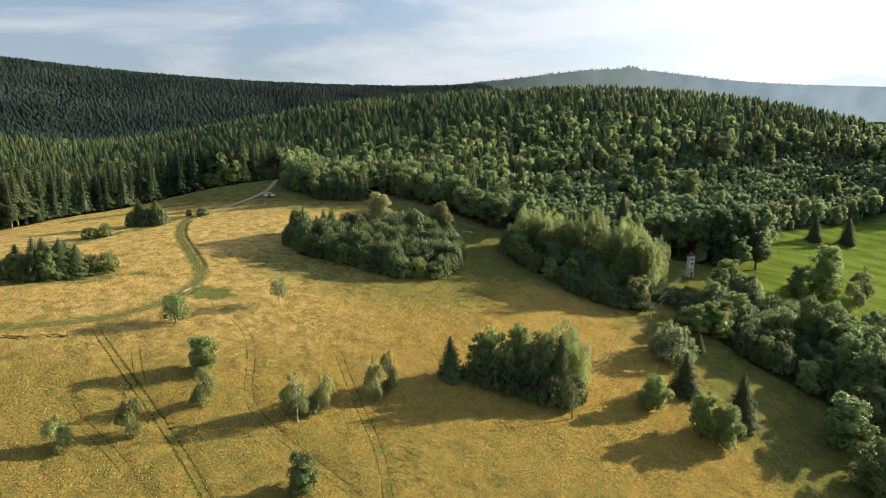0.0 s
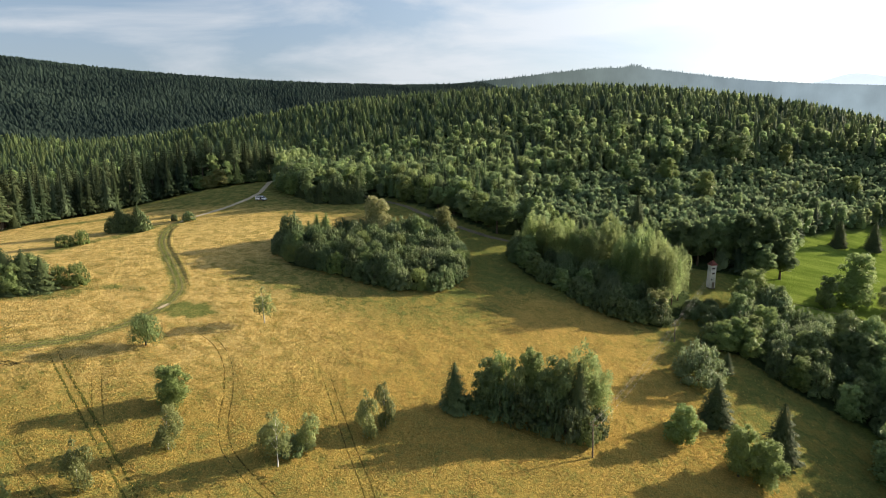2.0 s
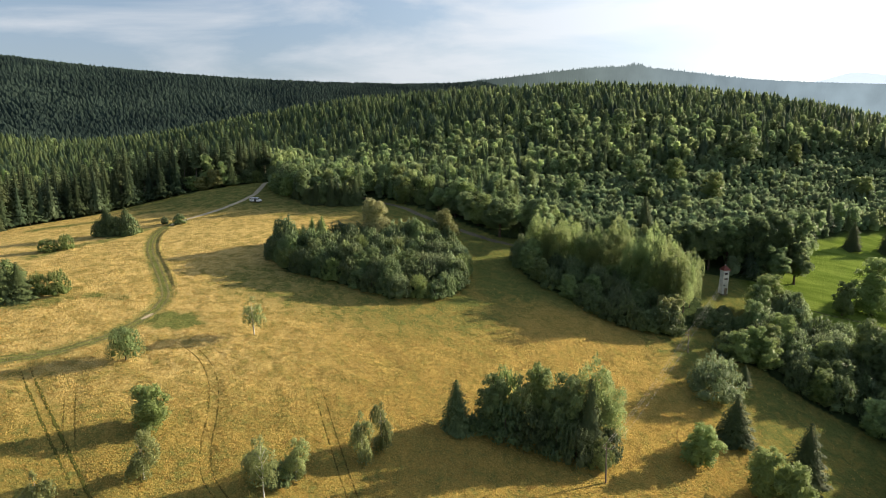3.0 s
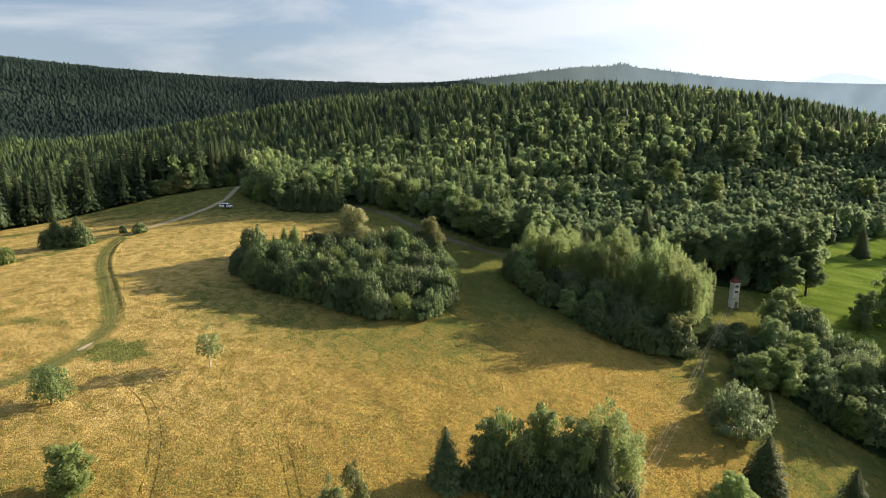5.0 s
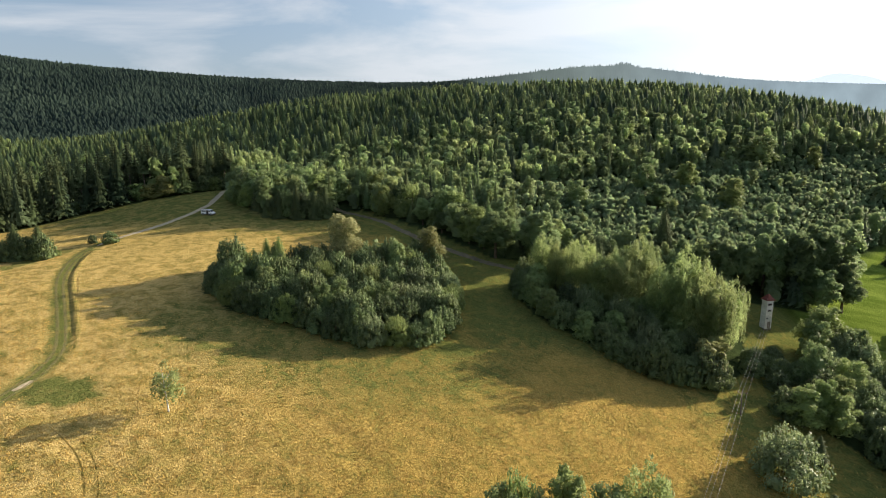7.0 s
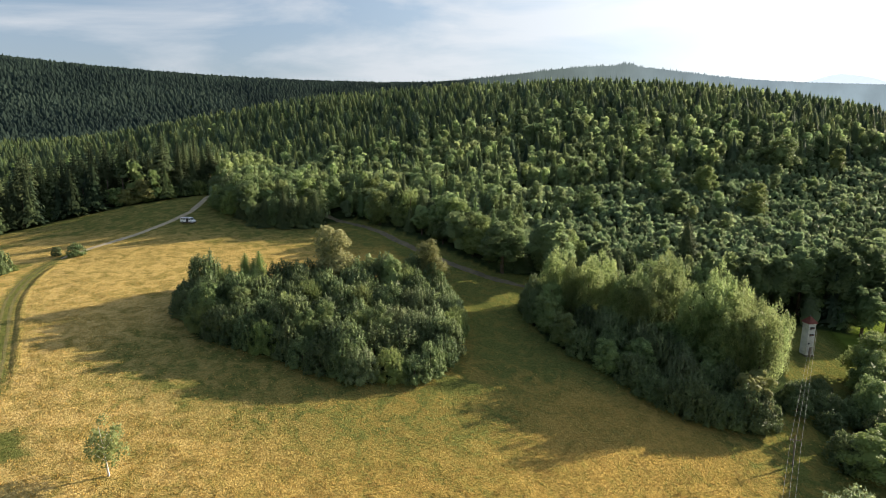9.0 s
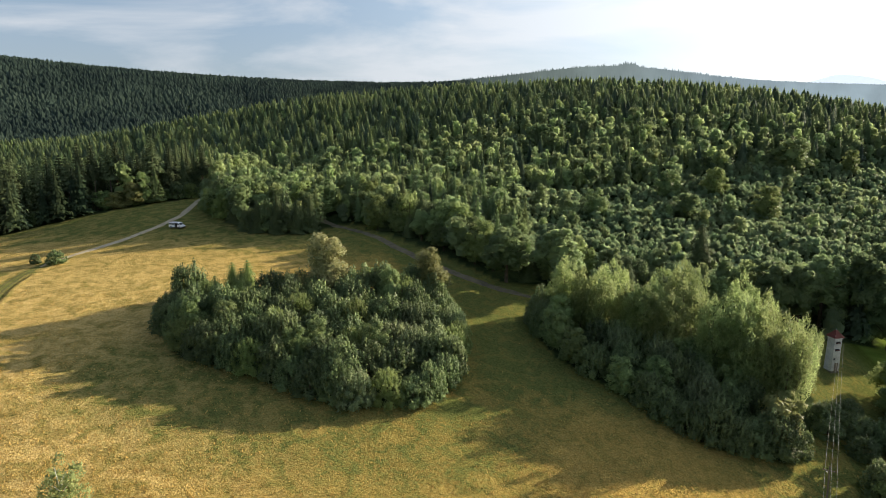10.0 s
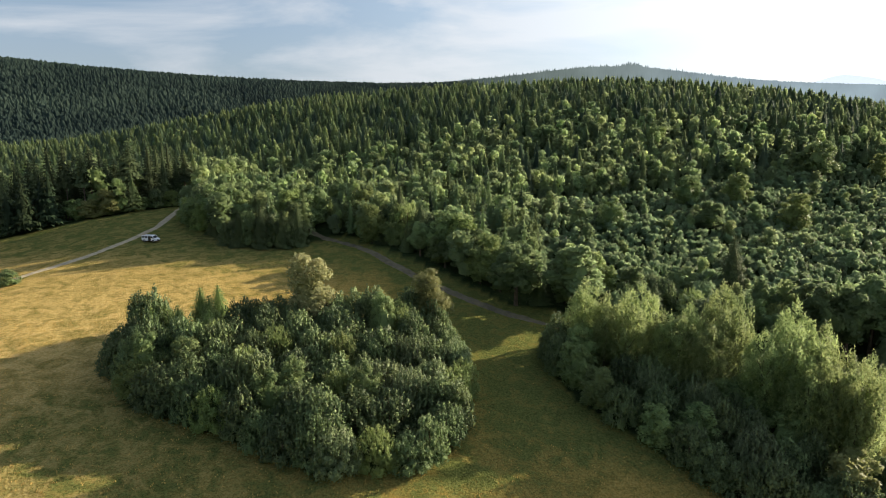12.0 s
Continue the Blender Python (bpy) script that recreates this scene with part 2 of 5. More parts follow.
    l.new(fine, relief.inputs[0]), l.new(hair, relief.inputs[1])
    pale = n.new("ShaderNodeAttribute")
    pale.attribute_name = "pale"
    bleached = blend(spread(hair, 0.4, 0.6), (0.96, 0.72, 0.30), (0.70, 0.48, 0.15))
    bleach = n.new("ShaderNodeMath")
    bleach.operation = "MULTIPLY"
    l.new(pale.outputs["Fac"], bleach.inputs[0]), l.new(spread(mid, 0.68, 0.42, 0.3, 0.95), bleach.inputs[1])
    straw = blend(bleach.outputs["Value"], straw, bleached)
    wood = n.new("ShaderNodeAttribute")
    wood.attribute_name = "wood"
    meadow = blend(g.outputs["Value"], straw, green)
    litter = blend(spread(mid, 0.35, 0.7), (0.045, 0.068, 0.028), (0.085, 0.115, 0.045))
    return blend(wood.outputs["Fac"], meadow, litter), relief.outputs["Value"], spread


def ground_material():
    m, n, l, b = material("meadow_grass")
    colour, relief, spread = grass_colour(n, l)
    tone = n.new("ShaderNodeHueSaturation")
    tone.inputs["Value"].default_value = 0.79
    l.new(colour, tone.inputs["Color"]), l.new(tone.outputs["Color"], b.inputs["Base Color"])
    bp = n.new("ShaderNodeBump")
    bp.inputs["Strength"].default_value, bp.inputs["Distance"].default_value = 1.0, 0.5
    l.new(relief, bp.inputs["Height"]), l.new(bp.outputs["Normal"], b.inputs["Normal"])
    b.inputs["Roughness"].default_value = 1.0
    b.inputs["Specular IOR Level"].default_value = 0.0
    return m


GRASS = ground_material()
def rut(name, dark, light, cover):
    """Pressed grass: thins out towards its edges and in patches."""
    m, n, l, b = material(name)
    co, a, c = n.new("ShaderNodeNewGeometry"), n.new("ShaderNodeTexNoise"), n.new("ShaderNodeTexNoise")
    a.inputs["Scale"].default_value, a.inputs["Detail"].default_value = 0.8, 5
    c.inputs["Scale"].default_value, c.inputs["Detail"].default_value = 4.0, 3
    mix, at, mul, sh, clear = n.new("ShaderNodeMix"), n.new("ShaderNodeAttribute"), n.new("ShaderNodeMath"), n.new("ShaderNodeMixShader"), n.new("ShaderNodeBsdfTransparent")
    mix.data_type = "RGBA"
    mix.inputs["A"].default_value, mix.inputs["B"].default_value = (*dark, 1), (*light, 1)
    patch = n.new("ShaderNodeMapRange")
    patch.inputs["From Min"].default_value, patch.inputs["From Max"].default_value = 0.36, 0.58
    patch.inputs["To Min"].default_value, patch.inputs["To Max"].default_value = cover * 0.45, cover
    at.attribute_name = "cover"
    mul.operation, mul.use_clamp = "MULTIPLY", True
    for k in (a, c):
        l.new(co.outputs["Position"], k.inputs["Vector"])
    l.new(c.outputs["Fac"], mix.inputs["Factor"]), l.new(mix.outputs["Result"], b.inputs["Base Color"])
    l.new(a.outputs["Fac"], patch.inputs["Value"])
    l.new(at.outputs["Fac"], mul.inputs[0]), l.new(patch.outputs["Result"], mul.inputs[1])
    b.inputs["Roughness"].default_value, b.inputs["Specular IOR Level"].default_value = 1.0, 0.0
    l.new(mul.outputs["Value"], sh.inputs["Fac"]), l.new(clear.outputs["BSDF"], sh.inputs[1]), l.new(b.outputs["BSDF"], sh.inputs[2])
    l.new(sh.outputs["Shader"], n["Material Output"].inputs["Surface"])
    return m


RUT_GREEN = rut("pressed_green_grass", (0.085, 0.075, 0.02), (0.16, 0.13, 0.035), 0.6)
RUT_PALE = rut("worn_tan_grass", (0.26, 0.22, 0.10), (0.36, 0.30, 0.14), 0.4)
RUT_DARK = rut("crushed_dark_grass", (0.055, 0.062, 0.014), (0.11, 0.105, 0.028), 1.0)
GRAVEL = plain("pale_gravel", (0.42, 0.35, 0.23), 0.95, spots=0.35, scale=3.0, bump=0.5)
EARTH = plain("bare_brown_earth", (0.16, 0.135, 0.085), 0.95, spots=0.4, scale=2.0, bump=0.5)


# ---- the lie of the land ----
def smooth(a, b, v):
    s = np.clip((v - a) / (b - a), 0, 1)
    return s * s * (3 - 2 * s)


def height(x, y):
    """Ground height: a domed meadow, a wooded hill behind it and a ring of far ridges."""
    x, y = np.asarray(x, float), np.asarray(y, float)
    a, b = np.clip(x, -260, 260) / 100, (np.clip(y, -60, 420) - 180) / 100
    near = -5.22 - 13.18 * a + 15.44 * b - 4.6 * a * a + 9.61 * a * b - 1.63 * b * b
    near = near + 1.0 * np.exp(-((x + 78) / 35) ** 2 - ((y - 295) / 35) ** 2) + 7 * np.exp(-((x + 120) / 60) ** 2 - ((y - 345) / 50) ** 2)
    near = near + 1.7 * np.exp(-((x + 175) / 35) ** 2 - ((y - 265) / 35) ** 2)
    near = near + 0.08 * np.sin(x * 0.31 + 1.3 * np.sin(y * 0.13)) * np.sin(y * 0.27 + 0.4) + 0.04 * np.sin(x * 0.45 + y * 0.25) * np.sin(y * 0.35 - x * 0.1)
    hill = -12 + 78 * np.exp(-((x - 165) / np.where(x > 165, 275, 330)) ** 2 - ((y - 650) / 320) ** 2) + 3 * np.exp(-((x - 120) / 140) ** 2 - ((y - 640) / 130) ** 2)
    hill = hill + 27 * np.exp(-((x + 140) / np.where(x > -140, 170, 220)) ** 2 - ((y - 640) / 150) ** 2) + 8 * np.exp(-((x - 310) / 110) ** 2 - ((y - 520) / 110) ** 2)
    w = np.maximum(smooth(320, 450, y), smooth(200, 380, np.abs(x - 10)))
    h = near * (1 - w) + hill * w
    r = np.hypot(x, y) + 1e-6
    u = np.clip(x / np.maximum(y, 0.3 * r), -1.2, 1.2)
    rise = 0.064 + 0.094 * np.minimum(u, 0) ** 2 + 0.022 * np.exp(-((u - 0.275) / 0.165) ** 2)
    r0 = 1450 + 150 * np.tanh(2 * u)
    k = np.where(r < r0, np.exp(-((r - r0) / 380) ** 2), 1.0)
    return h * (1 - k) + (45 + rise * r0 / np.hypot(1, u) - 13 - 65 * smooth(0.05, 0.17, u)) * k


def inside(poly, x, y):
    """Which points lie in a polygon of the plan."""
    x, y = np.asarray(x, float), np.asarray(y, float)
    out = np.zeros(x.shape, bool)
    for (x0, y0), (x1, y1) in zip(poly, poly[1:] + poly[:1]):
        cross = (y0 > y) != (y1 > y)
        out ^= cross & (x < (x1 - x0) * (y - y0) / ((y1 - y0) or 1e-9) + x0)
    return out


def near_line(pts, x, y):
    """Distance from points of the plan to a line of several legs."""
    best = np.full(np.shape(x), 1e9)
    for (x0, y0), (x1, y1) in zip(pts, pts[1:]):
        dx, dy = x1 - x0, y1 - y0
        s = np.clip(((x - x0) * dx + (y - y0) * dy) / (dx * dx + dy * dy), 0, 1)
        best = np.minimum(best, np.hypot(x - x0 - s * dx, y - y0 - s * dy))
    return best


ROAD = [(-118, 123), (-100, 129.6), (-90, 134), (-80.6, 140.6), (-74, 149.5), (-71, 160), (-71.5, 171.5), (-76, 181.5), (-84.5, 196), (-95, 214), (-102.5, 233), (-105, 247), (-103.5, 257), (-99, 268), (-93.5, 281), (-89, 300), (-90, 318), (-94, 345)]
PATH = [(-46, 312), (-34, 294), (-20, 283), (-9.6, 269), (-0.4, 258), (11.6, 246.5), (25, 239), (45, 234), (75, 231), (95, 229)]
FIELD = [(-400, 40), (-260, 150), (-175, 238), (-173, 260), (-164, 275), (-141, 310), (-107, 330), (-93, 342), (-82, 312), (-60, 284), (-38, 284), (-27, 297), (-5, 274), (6, 262), (18, 248), (36, 245), (60, 240), (85, 236), (100, 236), (115, 236), (140, 262), (167, 292), (251, 338), (420, 400), (420, 40)]
COPSE = [(-57, 212), (-48, 198), (-34, 193), (-15, 185), (2, 190), (6, 206), (5, 226), (0, 235), (-20, 232), (-45, 228), (-57, 222)]
HEDGE = [(23, 221), (26, 210), (35, 201), (49, 187), (65, 186), (78, 200), (83, 214), (75, 222), (58, 226), (40, 230), (27, 230)]
BELT = [(74, 178), (84, 178), (91, 167), (99, 160), (106, 156), (125, 143), (165, 150), (165, 182), (138, 192), (122, 198), (108, 211), (97, 208), (86, 192)]


def greenness(x, y):
    """How green the grass is: paths, the damp lane, the low ground and the far meadow."""
    g = 0.08 + 0.34 * (1 - smooth(88, 150, y + 0.12 * x))
    g = np.maximum(g, 0.9 * (1 - smooth(1.0, 3.2, near_line(ROAD[:13], x, y))))
    g = np.maximum(g, 1.0 * (1 - smooth(0.5, 1, np.hypot((x + 64.5) / (9.5 + 1.5 * np.sin(y * 1.7)), (y - 160) / (6.5 + 1.2 * np.sin(x * 1.3))))))
    for line, wide, much in (([(-127, 203), (-122, 217), (-115.5, 227.6), (-111, 244)], 3.0, 0.75), ([(-157, 251), (-140, 265), (-133, 270)], 4.0, 0.8), ([(-130, 279.5), (-118, 284), (-106, 286), (-98, 281)], 4.5, 0.8), ([(-122, 156), (-100, 163), (-96, 168)], 4.0, 0.7), ([(-90, 171), (-82, 171)], 2.5, 0.6)):
        g = np.maximum(g, much * (1 - smooth(0.3 * wide, 1.5 * wide, near_line(line, x, y))))
    g = np.maximum(g, 0.9 * smooth(2, 16, x - 0.3 * (190 - y)) * smooth(184, 200, y))
    g = np.maximum(g, 0.62 * (1 - smooth(6, 24, near_line([(-50, 190), (-32, 184), (-15, 178), (4, 182), (14, 205)], x, y))))
    g = np.maximum(g, 1.0 * (1 - smooth(0.4, 1, np.hypot((x - 5) / 8, (y - 188) / 5))))
    g = np.maximum(g, 0.8 * smooth(236, 268, y + 0.25 * x))
    g = np.maximum(g, 0.8 * smooth(54, 80, x + 0.25 * (y - 130)))
    g = np.maximum(g, 1.4 * smooth(88, 112, x))
    return g


def paleness(x, y):
    """How bleached the dry grass is: most beside the bend of the track and up the slope."""
    return np.clip(0.12 + 0.88 * smooth(122, 160, y - 0.2 * x) * (1 - 0.85 * smooth(-60, -5, x)) * (1 - 0.3 * smooth(225, 265, y)), 0, 1)


def axis(lo, fine_lo, fine_hi, hi, step):
    """Grid lines: even where the camera passes, wider and wider apart outside."""
    mid = list(np.arange(fine_lo, fine_hi + 0.1, step))
    up, down, s = [fine_hi], [fine_lo], step
    while up[-1] < hi:
        s = min(s * 1.07, 90)
        up.append(up[-1] + s)
    s = step
    while down[-1] > lo:
        s = min(s * 1.07, 90)
        down.append(down[-1] - s)
    return np.array(down[:0:-1] + mid + up[1:])


def mesh_of(name, V, F, mat, attrs=None, flat=True):
    """A mesh object's data from arrays of corners and faces."""
    me = bpy.data.meshes.new(name)
    V, F = np.asarray(V, np.float32), np.asarray(F, np.int32)
    me.vertices.add(len(V))
    me.vertices.foreach_set("co", V.ravel())
    me.loops.add(F.size)
    me.loops.foreach_set("vertex_index", F.ravel())
    me.polygons.add(len(F))
    me.polygons.foreach_set("loop_start", np.arange(len(F), dtype=np.int32) * F.shape[1])
    if not flat:
        me.polygons.foreach_set("use_smooth", np.ones(len(F), bool))
    for key, values in (attrs or {}).items():
        me.attributes.new(key, "FLOAT", "POINT").data.foreach_set("value", np.asarray(values, np.float32))
    me.update(calc_edges=True)
    me.materials.append(mat)
    return me


def cards_mesh(name, Q, mat):
    Q = np.asarray(Q, np.float32)
    k = Q.shape[1]
    return mesh_of(name, Q.reshape(-1, 3), np.arange(len(Q) * k).reshape(-1, k), mat)


def leaves_mesh(name, Q, mat, tone=0.5):
    """Leaf clumps: rows of three corners and the way the clump faces out of its crown; tone: how light each tree is."""
    Q = np.asarray(Q, np.float32)
    me = mesh_of(name, Q[:, :3].reshape(-1, 3), np.arange(len(Q) * 3).reshape(-1, 3), mat)
    me.attributes.new("bend", "FLOAT_VECTOR", "FACE").data.foreach_set("vector", np.ascontiguousarray(Q[:, 3]).ravel())
    me.attributes.new("tone", "FLOAT", "FACE").data.foreach_set("value", np.broadcast_to(np.asarray(tone, np.float32), len(Q)).copy())
    return me


WHEELS = [
    [(-84, 137), (-77, 129), (-66, 117), (-57, 107.5), (-49, 99), (-41, 90), (-34, 81), (-28, 72)],
    [(-72, 134), (-66.5, 123), (-60, 112), (-56, 106.5)],
    [(-62, 153), (-52, 145), (-46.4, 136.5), (-43, 127), (-40.8, 118), (-38, 111), (-33, 105.5), (-26, 100), (-15, 92), (-5, 84)],
    [(-28, 143), (-24.5, 134), (-20.4, 123.5), (-16.5, 114), (-13, 106), (-10.5, 98), (-8.8, 88), (-8, 78)],
    [(-74, 112), (-70, 104), (-63, 98), (-54, 91), (-46, 84)],
]
lattice = np.random.default_rng(5).random((256, 256))


def lumps(x, y, size):
    """Smooth random lumps between 0 and 1, about size metres across."""
    u, v = x / size, y / size
    i, j = np.floor(u).astype(int), np.floor(v).astype(int)
    fu, fv = u - i, v - j
    fu, fv = fu * fu * (3 - 2 * fu), fv * fv * (3 - 2 * fv)
    at = lambda di, dj: lattice[(i + di) % 256, (j + dj) % 256]
    return (at(0, 0) * (1 - fu) + at(1, 0) * fu) * (1 - fv) + (at(0, 1) * (1 - fu) + at(1, 1) * fu) * fv


def tussocks(x, y):
    """Uneven grass on the open meadow: lumps that die away on the tracks and past the field."""
    open_field = smooth(60, 90, y) * (1 - smooth(215, 250, y)) * (1 - smooth(78, 100, x)) * smooth(-135, -115, x)
    off_track = smooth(1.6, 3.2, near_line(ROAD, x, y)) * smooth(1.5, 2.6, np.hypot(x + 70.5, y - 161))
    for line in WHEELS:
        off_track = off_track * smooth(0.9, 1.9, near_line(line, x, y))
    return open_field * off_track * (0.13 * lumps(x + 0.4 * y, y, 1.7) + 0.16 * lumps(x, y + 0.3 * x, 4.3))


gx, gy = axis(-4300, -120, 92, 4300, 0.95), axis(-500, 78, 232, 4400, 0.95)
GX, GY = np.meshgrid(gx, gy)
GZ = height(GX, GY) + tussocks(GX, GY)
nx, ny = len(gx), len(gy)
idx = np.arange(nx * ny).reshape(ny, nx)
quads = np.stack([idx[:-1, :-1], idx[:-1, 1:], idx[1:, 1:], idx[1:, :-1]], -1).reshape(-1, 4)
ground = new("ground", mesh_of("ground", np.stack([GX, GY, GZ], -1).reshape(-1, 3), quads, GRASS, {"green": greenness(GX, GY).ravel(), "pale": paleness(GX, GY).ravel(), "wood": np.where((inside(FIELD, GX, GY) | (GY < 150)) & ~inside(COPSE, GX, GY) & ~inside(HEDGE, GX, GY) & ~inside(BELT, GX, GY), 0.0, 1.0).ravel()}, flat=False))
tagged(ground, "dry golden hillside meadow with greener low ground", "ground", kind="structure")


def curve_through(pts, step=1.0):
    """A smooth line of the plan through the points."""
    p = np.array([pts[0]] + list(pts) + [pts[-1]], float)
    out = []
    for i in range(1, len(p) - 2):
        a, b, c, d = p[i - 1:i + 3]
        k = max(2, int(np.hypot(*(c - b)) / step))
        for s in np.arange(k) / k:
            out.append(0.5 * (2 * b + (c - a) * s + (2 * a - 5 * b + 4 * c - d) * s * s + (3 * b - a - 3 * c + d) * s ** 3))
    return np.array(out + [p[-1]])


def ribbon(name, pts, offset, width, mat, label, lift=0.06, ragged=0.35, seed=1, ends=True, attrs=None):
    """A strip along a line, with uneven edges, laid on the meadow; attrs: values of its two edges and its middle."""
    rng = np.random.default_rng(seed)
    c = curve_through(pts, 0.7)
    t = np.gradient(c, axis=0)
    t /= np.linalg.norm(t, axis=1, keepdims=True)
    side = np.stack([t[:, 1], -t[:, 0]], 1)
    n = len(c)
    taper = np.minimum(1, np.minimum(np.arange(n), np.arange(n)[::-1]) / 16) if ends else np.ones(n)
    rows, across_strip = [], []
    for k in (-1, -0.4, 0.4, 1):
        w = width / 2 * k * (1 + ragged * rng.uniform(-1, 1, n) * (abs(k) > 0.5)) * (0.25 + 0.75 * taper)
        q = c + side * (offset + w)[:, None]
        rows.append(np.column_stack([q, height(q[:, 0], q[:, 1]) + (lift * taper if abs(k) < 0.5 else 0.012)]))
        across_strip.append(np.full(n, abs(k) < 0.5, float))
    V = np.stack(rows, 1).reshape(-1, 3)
    mid = np.stack(across_strip, 1).ravel()
    i = np.arange(n * 4).reshape(n, 4)
    F = np.stack([i[:-1, :-1], i[:-1, 1:], i[1:, 1:], i[1:, :-1]], -1).reshape(-1, 4)
    values = {"cover": mid * 1.25 * np.repeat(taper, 4)}
    for key, (edge, centre) in (attrs or {}).items():
        values[key] = edge + (centre - edge) * mid
    return tagged(new(name, mesh_of(name, V, F, mat, values, flat=False)), label, "track", kind="structure")


# the farm track: a sunken green lane in the bend, pale gravel towards the wood
ribbon("track", ROAD[:13], 0.0, 3.8, GRASS, "grassy green farm track curving up the meadow", lift=0.03, ragged=0.25, seed=2, attrs={"green": (0.4, 0.95), "pale": (0.6, 0.6)})
for off, s in ((-0.75, 3), (0.75, 4)):
    ribbon("wheel_track", ROAD[1:13], off, 0.95, RUT_PALE, "worn tan wheel rut in a grassy farm track", seed=s, lift=0.05)
ribbon("bank", ROAD[6:12], 2.9, 1.9, GRASS, "low grassy bank beside the sunken track", lift=0.25, ragged=0.25, seed=9, attrs={"green": (0.2, 0.35), "pale": (0.8, 0.8)})
ribbon("track", ROAD[11:], 0.0, 2.4, GRAVEL, "pale gravel farm track leading to the wood", seed=5, lift=0.06, ragged=0.2)
ribbon("track", PATH, 0.0, 2.6, EARTH, "bare earth forest path along the wood's edge", seed=6, lift=0.05, ragged=0.25)
ribbon("track", [(-72.5, 156.5), (-70.9, 160), (-70.2, 163.5), (-70.0, 166)], 0.0, 3.4, GRAVEL, "bare pale gravel patch in the bend of the track", seed=8, lift=0.12)
ribbon("track", [(106, 221.5), (113.5, 220.8), (121, 221.6), (130, 220.2), (140, 220.2), (150, 219.6), (164, 218)], 0.0, 1.5, RUT_PALE, "pale worn lane crossing the green meadow", seed=10, lift=0.06)
for off in (-0.8, 0.8):
    ribbon("wheel_track", [(-86, 291.5), (-76, 291.5), (-66, 290), (-57, 286)], off, 0.5, RUT_PALE, "faint wheel mark leading past the van", seed=41)
for i, line in enumerate(WHEELS):
    for off in (-0.85, 0.85):
        ribbon("wheel_track", line, off, 0.75 if i == 0 else 0.42, RUT_DARK if i == 0 else RUT_GREEN, "tractor wheel mark pressed into the dry grass", seed=20 + i, ragged=0.45, lift=0.04)


# ---- plants: shapes ----
def unit(v):
    return v / np.maximum(np.linalg.norm(v, axis=-1, keepdims=True), 1e-6)


def cards(P, N, rng, size, jitter=0.6, along=None, slim=0.6, facing=None):
    """Leaf clumps: small pointed flakes at P that face about N; along: the way their long axis points."""
    n = len(P)
    nn = unit(N + jitter * rng.normal(size=(n, 3)))
    a = rng.normal(size=(n, 3)) if along is None else along + 0.35 * rng.normal(size=(n, 3))
    a = unit(a - nn * (a * nn).sum(1, keepdims=True))
    b = np.cross(nn, a)
    L = size * rng.uniform(0.6, 1.35, (n, 1))
    W = L * slim * 1.1
    return np.stack([P - a * L * 0.65 - b * W, P - a * L * 0.65 + b * W, P + a * L * 1.1, unit(N if facing is None else facing)], 1)


def three(Q):
    """Four-cornered faces as triangles."""
    return np.concatenate([Q[:, [0, 1, 2]], Q[:, [0, 2, 3]]])


def faced(T, c):
    """Triangles with the way they face, away from c."""
    return np.concatenate([T, unit(T.mean(1) - np.asarray(c))[:, None]], 1)


def ball(c, r, rings=4, sides=7):
    """A rough closed core inside a clump of leaves, in four-cornered faces."""
    th, ph = np.linspace(0, math.pi, rings + 1), np.linspace(0, 2 * math.pi, sides + 1)
    g = np.stack([np.outer(np.sin(th), np.cos(ph)), np.outer(np.sin(th), np.sin(ph)), np.outer(np.cos(th), np.ones(sides + 1))], -1) * np.asarray(r) + np.asarray(c)
    return faced(three(np.stack([g[:-1, :-1], g[1:, :-1], g[1:, 1:], g[:-1, 1:]], 2).reshape(-1, 4, 3)), c)


def tube(pts, radii, sides=7):
    """A tapered limb along points."""
    pts, rings = np.array(pts, float), []
    for i, p in enumerate(pts):
        d = unit(pts[min(i + 1, len(pts) - 1)] - pts[max(i - 1, 0)])
        a = unit(np.cross(d, (0.31, 0.95, 0.05)))
        b = np.cross(d, a)
        ph = np.linspace(0, 2 * math.pi, sides + 1)
        rings.append(p + radii[i] * (np.outer(np.cos(ph), a) + np.outer(np.sin(ph), b)))
    g = np.array(rings)
    return three(np.stack([g[:-1, :-1], g[1:, :-1], g[1:, 1:], g[:-1, 1:]], 2).reshape(-1, 4, 3))


